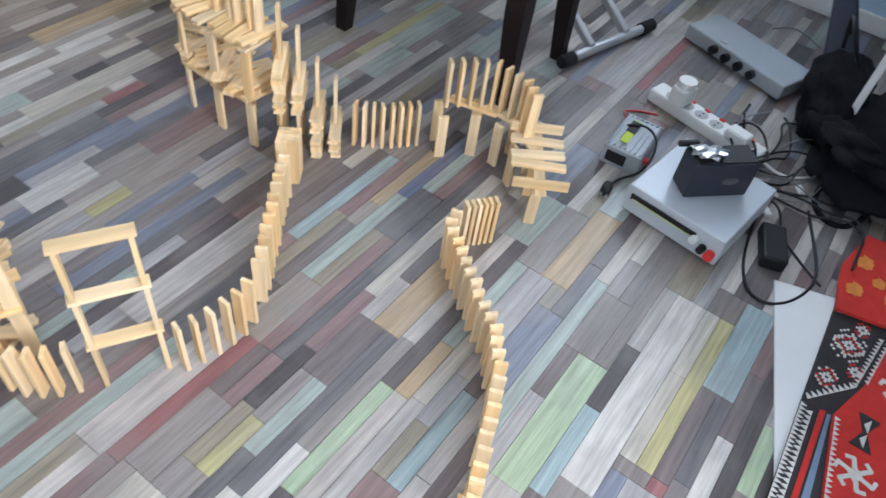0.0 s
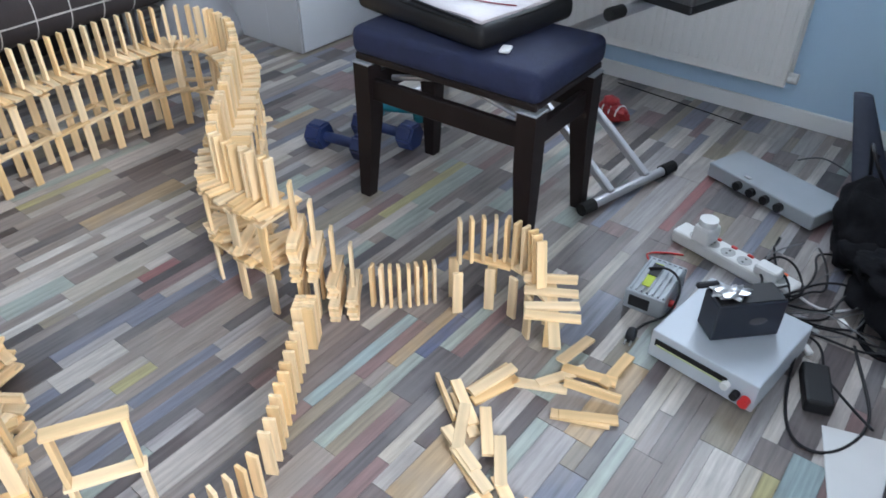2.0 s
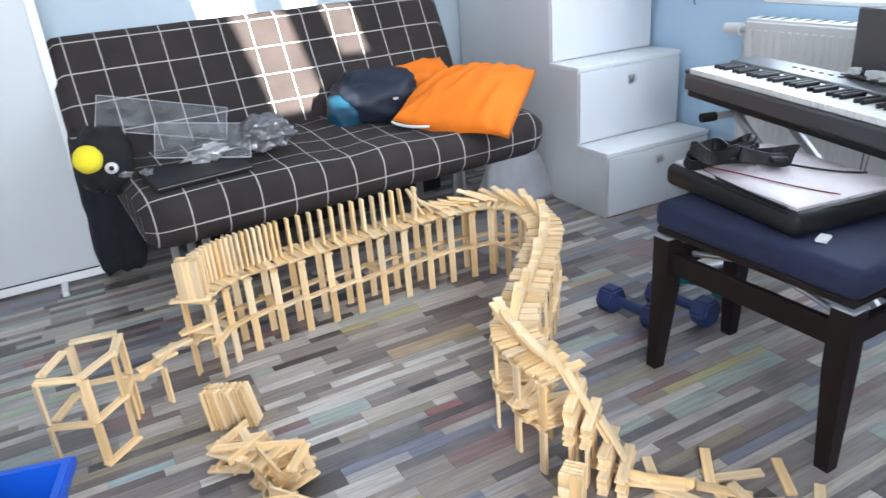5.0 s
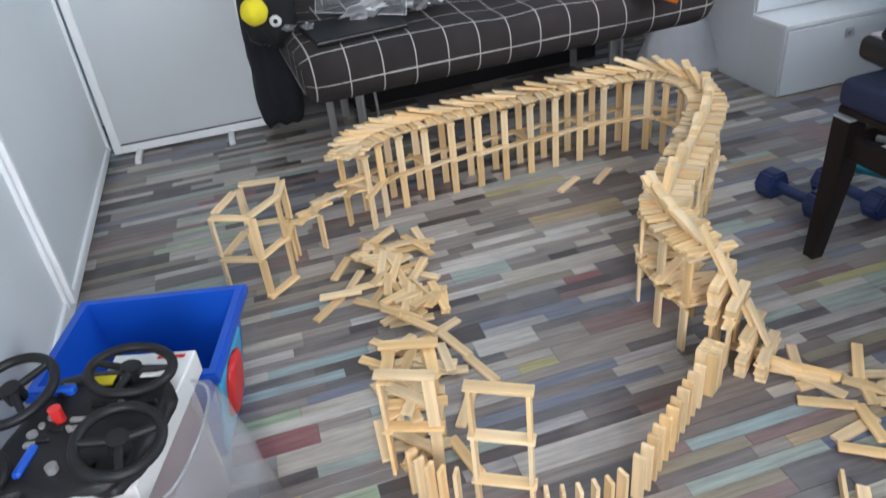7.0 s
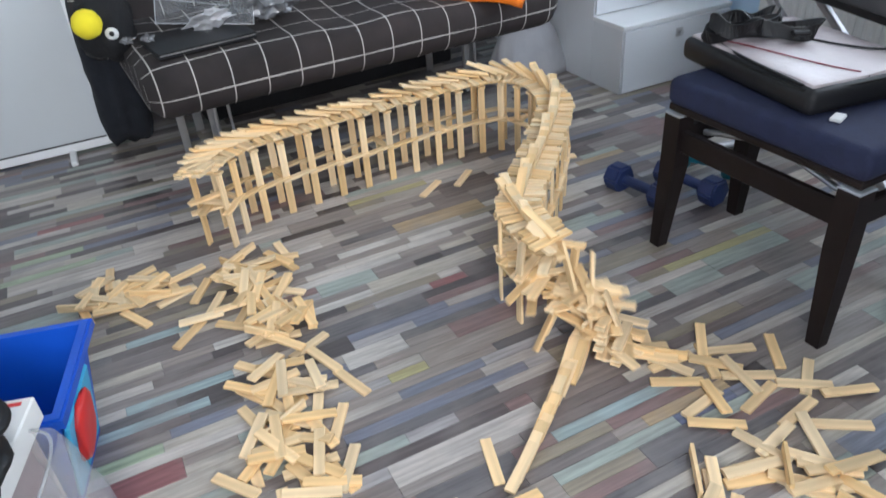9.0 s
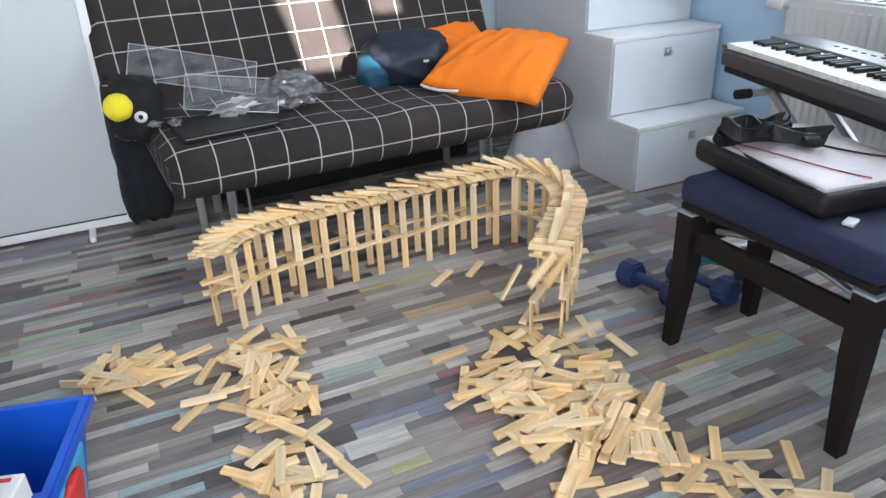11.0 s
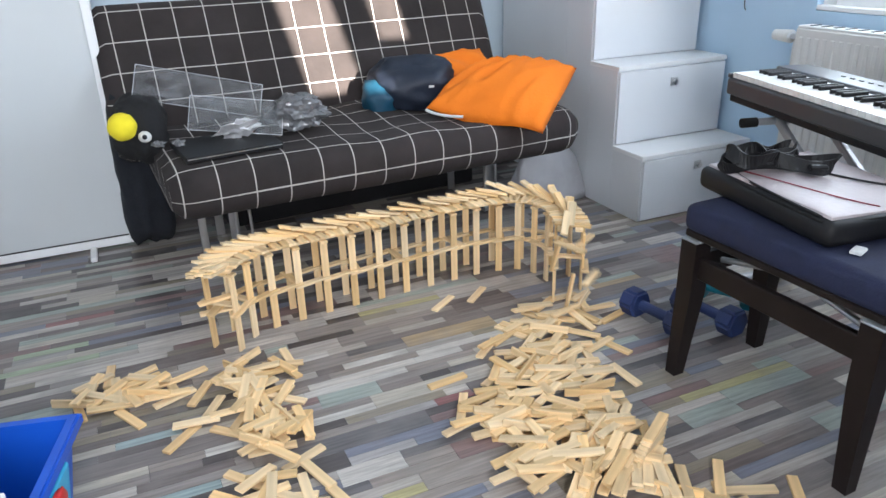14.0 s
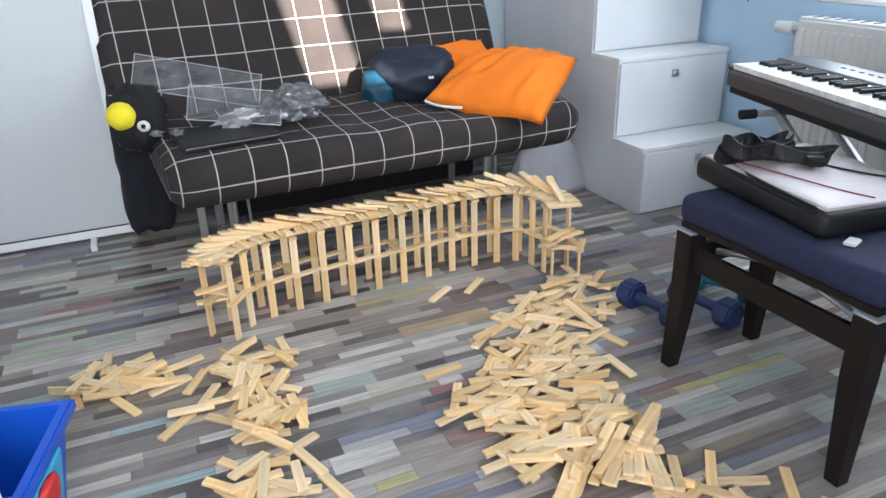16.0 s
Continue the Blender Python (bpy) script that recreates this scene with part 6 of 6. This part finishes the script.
        if tc < 15.9:
            p = m0.translation
            last = heaped(p.x, p.y)
            more = tumble(end, last, tc, 0.45)[1:]
            rows = settle(rows)[:-1] + more
        else:
            rows = settle(rows)
        block(m0, "deck", rows)


def build_left_group():
    """Towers, fan of dominoes, cube and link beyond the bridge's far end."""
    LEFT_T = 5.95

    def fall(m, kind, t, x, y, yaw=None, dur=0.4):
        block(m, kind, tumble(m, landed(x, y, yaw), t, dur))

    # fan of standing planks under the bridge's end
    for i in range(20):
        k, j = (i % 10) / 9, i // 10
        x, y = -0.565 + 0.098 * k + 0.016 * j, 2.200 - 0.050 * k + 0.024 * j
        m = upright(x, y, 0, -62 + 25 * k) @ Matrix.Rotation(radians(RND.uniform(3, 13)), 4, "Y")
        fall(m, "pile", LEFT_T + 0.1 + 0.015 * i, -0.53 + RND.gauss(0.03, 0.06), 2.22 + RND.gauss(0, 0.07))
    # crossed towers
    for cx, cy, layers, t, fx, fy in ((-0.46, 1.88, 11, 6.25, -0.47, 1.95), (-0.53, 2.03, 8, 6.15, -0.53, 2.16), (-0.52, 1.70, 10, 6.35, -0.50, 1.70)):
        for k in range(layers):
            for sd in (-1, 1):
                yaw = 35 + 90 * (k % 2) + RND.uniform(-38, 38)
                a = radians(yaw)
                wide = RND.uniform(0.02, 0.055)
                where = (cx - math.sin(a) * wide * sd, cy + math.cos(a) * wide * sd)
                m = (edge if k % 3 == 0 else flat)(*where, k * PT * 0.95, yaw) @ Matrix.Rotation(radians(RND.uniform(0, 9) if k else 0), 4, "Y" if k % 3 else "Z")
                fall(m, "pile", t + RND.uniform(0, 0.25), fx + RND.gauss(0, 0.065), fy + RND.gauss(0, 0.075))
    # two-storey tower before the ladder
    cx, cy, yw = -0.585, 1.49, -22
    for lvl in (0, 1):
        z = lvl * (PL + 2 * PT)
        for i in range(4):
            a = radians(yw + 45 + 90 * i)
            m = upright(cx + 0.066 * math.cos(a), cy + 0.066 * math.sin(a), z, yw + 90 * i)
            fall(m, "pile", 6.92 + RND.uniform(0, 0.15), cx + RND.gauss(0.02, 0.055), cy + RND.gauss(0.03, 0.08), None, 0.33)
            a = radians(yw + 90 * i)
            m = flat(cx + 0.046 * math.cos(a), cy + 0.046 * math.sin(a), z + PL + PT * (i % 2) + 0.0002, yw + 90 * i + 90)
            fall(m, "pile", 6.90 + RND.uniform(0, 0.15), cx + RND.gauss(0.02, 0.055), cy + RND.gauss(0.03, 0.08), None, 0.33)
        for k in range(5):
            m = flat(cx + RND.uniform(-0.01, 0.01), cy + RND.uniform(-0.01, 0.01), (PT * k if lvl == 0 else PL + 2 * PT + PT * k), yw + 40 + 73 * k)
            fall(m, "pile", 6.97 + RND.uniform(0, 0.15), cx + RND.gauss(0.03, 0.05), cy + RND.gauss(0.03, 0.08), None, 0.33)
    # open five-sided ring of planks, two storeys high
    ring = [(-0.935, 2.262), (-0.828, 2.212), (-0.752, 2.288), (-0.728, 2.395), (-0.85, 2.415)]
    cx, cy = -0.82, 2.315
    for lvl in (0, 1):
        z = lvl * (PL + 2 * PT)
        for i, (x, y) in enumerate(ring):
            m = upright(x, y, z, math.degrees(math.atan2(y - cy, x - cx)))
            fall(m, "cube", 7.72 + RND.uniform(0, 0.4) + 0.12 * (1 - lvl), cx + RND.gauss(-0.04, 0.085), cy + RND.gauss(0.02, 0.07))
            x1, y1 = ring[(i + 1) % 5]
            m = flat((x + x1) / 2, (y + y1) / 2, z + PL + PT * (i % 2) + 0.0002, math.degrees(math.atan2(y1 - y, x1 - x)))
            fall(m, "cube", 7.72 + RND.uniform(0, 0.4), cx + RND.gauss(-0.02, 0.1), cy + RND.gauss(0.01, 0.075))
    fall(flat(-0.79, 2.235, 0, 42), "cube", 8.1, -0.80, 2.22)
    # link from cube to bridge
    for i in range(5):
        m = flat(-0.70 + 0.025 * i, 2.385 + 0.012 * i, PL + PT * i, 20 + 35 * (i % 2))
        fall(m, "cube", 7.9 + RND.uniform(0, 0.3), -0.70 + RND.gauss(0, 0.05), 2.33 + RND.gauss(0, 0.05))
    for x, y in ((-0.74, 2.37), (-0.64, 2.40)):
        fall(upright(x, y, 0, 30), "cube", 7.95, x, y - 0.04)


def build_ladder():
    """Three-storey ladder frame; it topples along the row."""
    a = math.atan2(1.249 - 1.298, -0.431 + 0.518)
    d = Vector((math.cos(a), math.sin(a), 0))
    c = Vector((-0.475, 1.274, 0))
    yw = math.degrees(a)
    t = 7.55
    k = 0
    for lvl in range(3):
        z = lvl * 0.1135
        for sd in (-1, 1):
            p = c + d * 0.05 * sd
            m = upright(p.x, p.y, z - 0.006, yw)
            e = c + d * (0.07 + 0.11 * lvl + RND.uniform(0, 0.04)) + Vector((RND.gauss(0, 0.02), RND.gauss(-0.03, 0.02), 0))
            block(m, "ladder", tumble(m, landed(e.x, e.y, yw + RND.uniform(-25, 25), 4), t + 0.02 * lvl, 0.45), POST)
        m = flat(c.x, c.y, z + 0.1057, yw)
        e = c + d * (0.11 + 0.11 * lvl) + Vector((0, -0.03, 0))
        block(m, "ladder", tumble(m, landed(e.x, e.y, yw + RND.uniform(-30, 30), 4), t + 0.02 * lvl, 0.45))


def build_rows():
    # first row on the floor
    A = [(-0.42, 0.66), (-0.34, 0.682), (-0.244, 0.722), (-0.137, 0.766), (-0.075, 0.812), (-0.019, 0.89), (0.03, 0.955), (0.062, 1.0), (0.09, 1.03), (0.125, 1.035)]
    domino_line(A, 0.0262, [(0, -0.15), (0.09, 0.05), (0.29, 0.42), (0.62, 0.80)], spread=0.03)
    for i in range(6):
        m = upright(0.148 + 0.0102 * i, 1.030 - 0.0075 * i, 0, -37)
        block(m, "line", tumble(m, landed(0.22 + 0.035 * i, 0.94 - 0.02 * i + RND.gauss(0, 0.02), -10 + RND.uniform(-20, 20), 5), 0.88 + 0.05 * i, 0.42))
    # small platform of crossed planks at the low bridge's start
    hd = 213
    ux, uy = math.cos(radians(hd)), math.sin(radians(hd))
    for i, way in enumerate((0.0, 0.037, 0.084, 0.118, 0.187)):
        c = (0.436 + ux * way, 1.044 + uy * way)
        m = flat(c[0], c[1], PL + PT + 0.0004, hd + 90 + RND.uniform(-5, 5)) if i in (1, 2, 3) else edge(c[0], c[1], PL + PT + 0.0004, hd + 90)
        t = 1.22 if i == 4 else 2.36 + RND.uniform(0, 0.12)
        block(m, "arch", tumble(m, landed(c[0] - 0.05 + RND.gauss(0, 0.03), c[1] - 0.05 + RND.gauss(0, 0.03), -50 + RND.uniform(-12, 12), 4), t, 0.28))
    for k in (0.03, 0.148):
        m = flat(0.440 + ux * k, 1.044 + uy * k, PL + 0.0002, hd)
        block(m, "arch", tumble(m, landed(0.34 + RND.gauss(0, 0.04), 0.97 + RND.gauss(0, 0.03), RND.uniform(-40, 0)), 2.45, 0.3))
    for k in (0.0, 0.075, 0.165):
        m = upright(0.440 + ux * k, 1.044 + uy * k, 0, hd)
        block(m, "arch", tumble(m, landed(0.37 + RND.gauss(0, 0.05), 0.97 + RND.gauss(0, 0.04), RND.uniform(-60, 0)), 1.3 if k > 0.1 else 2.37, 0.3))
    # low bridge with its dominoes
    arch = [(0.40, 1.045), (0.435, 1.09), (0.442, 1.14), (0.445, 1.175), (0.41, 1.215), (0.365, 1.255)]
    for x, y, h, s in resample(arch, 0.085):
        a = radians(h)
        for sd in (-1, 1):
            m = upright(x - math.sin(a) * 0.03 * sd, y + math.cos(a) * 0.03 * sd, 0, h + 90)
            block(m, "arch", tumble(m, landed(x + RND.gauss(-0.05, 0.08), y + RND.gauss(0.04, 0.07)), 2.30 + RND.uniform(0, 0.1) + s * 0.45, 0.28))
    for x, y, h, s in resample(arch, 0.09):
        m = flat(x, y, PL, h)
        block(m, "arch", tumble(m, landed(x + RND.gauss(-0.05, 0.08), y + RND.gauss(0.04, 0.07)), 2.31 + s * 0.45, 0.28))
    for x, y, h, s in resample(arch, 0.0275):
        m0 = upright(x, y, PL + PT + 0.0005, h)
        t = 1.90 + s * 0.9
        e1 = tipped(m0, h, 70)
        m1 = landed(x + RND.gauss(-0.03, 0.09), y + RND.gauss(0.03, 0.08))
        rows = settle([(t, m0), (t + 0.12, tipped(m0, h, 25)), (t + 0.25, e1)])[:-1] + tumble(e1, m1, max(t + 0.28, 2.32 + s * 0.42), 0.28)[2:]
        rows = [r for i, r in enumerate(rows) if i == 0 or r[0] > rows[i - 1][0] + 0.001]
        block(m0, "arch", rows)
    # short row on the floor, then the steps up to the bridge
    domino_line([(0.345, 1.30), (0.315, 1.325), (0.28, 1.355), (0.255, 1.385), (0.245, 1.41)], 0.021, [(0, 2.44), (0.2, 2.76)], spread=0.02)
    for k, (x, y, n) in enumerate(((0.216, 1.442, 8), (0.188, 1.470, 14), (0.163, 1.500, 23), (0.140, 1.530, 29))):
        posts = k >= 2
        z0 = PL if posts else 0.0
        layers = n - int(PL / PT) if posts else n
        tc = 8.72 + 0.04 * (3 - k)
        hd = 128
        if posts:
            for sd in (-1, 1):
                m = upright(x + 0.035 * sd * math.cos(radians(hd + 90)), y + 0.035 * sd * math.sin(radians(hd + 90)), 0, hd)
                block(m, "pile", tumble(m, landed(x + RND.gauss(0.02, 0.05), y + RND.gauss(-0.03, 0.05)), tc + 0.1, 0.4))
        for i in range(max(1, layers)):
            m = flat(x, y, z0 + PT * i, hd + 90 + RND.uniform(-4, 4))
            end = pose(0.265 + 0.006 * i, 1.475 + 0.003 * i, PT * (i + 0.5), 0, 0, 16 + 1.6 * i) if k == 1 and i < 11 else landed(x + RND.gauss(0.05, 0.035), y + RND.gauss(-0.02, 0.04), RND.uniform(20, 70))
            block(m, "pile", tumble(m, end, tc + RND.uniform(0, 0.25), 0.35))
        top = z0 + PT * max(1, layers)
        m0 = upright(x, y, top, hd)
        e = tipped(m0, hd, 30)
        t = 2.86 + 0.12 * k
        rows = settle([(t, m0), (t + 0.12, tipped(m0, hd, 18)), (t + 0.24, e)])[:-1] + tumble(e, landed(x + RND.gauss(0.03, 0.05), y + RND.gauss(-0.02, 0.05)), tc + 0.1, 0.4)[2:]
        block(m0, "line", rows)
    # second row: under the ladder and on to the bundle that fells the bridge
    domino_line([(-0.615, 1.40), (-0.605, 1.365), (-0.575, 1.335), (-0.54, 1.312)], 0.026, [(0, 7.12), (0.16, 7.45)], spread=0.03)
    domino_line([(-0.415, 1.222), (-0.36, 1.207), (-0.302, 1.203), (-0.255, 1.214)], 0.0285, [(0, 7.72), (0.17, 7.94)], spread=0.035)
    domino_line([(-0.228, 1.231), (-0.178, 1.266), (-0.113, 1.312), (-0.045, 1.362), (0.012, 1.401)], 0.0285, [(0, 7.97), (0.29, 8.48)], end_tilt=76)
    for i in range(5):
        for sd in (-0.5, 0.5):
            m = upright(0.040 + 0.009 * i - 0.0147 * sd, 1.422 + 0.006 * i + 0.0188 * sd, 0, 38)
            block(m, "line", settle([(8.5 + 0.01 * i, m), (8.68, tipped(m, 38, 20)), (8.9, tipped(m, 38, 70, 0.0))]))


build_room()
build_wardrobe()
build_stairs()
build_sofa()
build_stool()
build_case()
build_keyboard()
build_radiator()
build_sofa_things()
build_crate()
build_electronics()
build_textiles()
dumbbell(pose(0.738, 1.998, 0.001, 0, 0, -80), M_DB_NAVY, "navy blue vinyl hexagonal dumbbell on the floor")
dumbbell(pose(0.888, 1.935, 0.001, 0, 0, -82), M_DB_NAVY, "navy blue vinyl hexagonal dumbbell beside the stool leg")
dumbbell(pose(1.035, 2.01, 0.001, 0, 0, -62), M_DB_TEAL, "teal vinyl dumbbell behind the navy ones")
build_rows()
build_ladder()
build_left_group()
build_bridge()
build_floor()


def motions():
    for ob, rows in MOVES:
        clean = []
        for t, m in rows:
            if t < 0:
                continue
            if clean and t <= clean[-1][0] + 0.03:
                continue
            clean.append((min(t, 16.0), m))
        if clean[0][0] > 0:
            clean.insert(0, (0.0, clean[0][1]))
        walk(ob, clean)


motions()
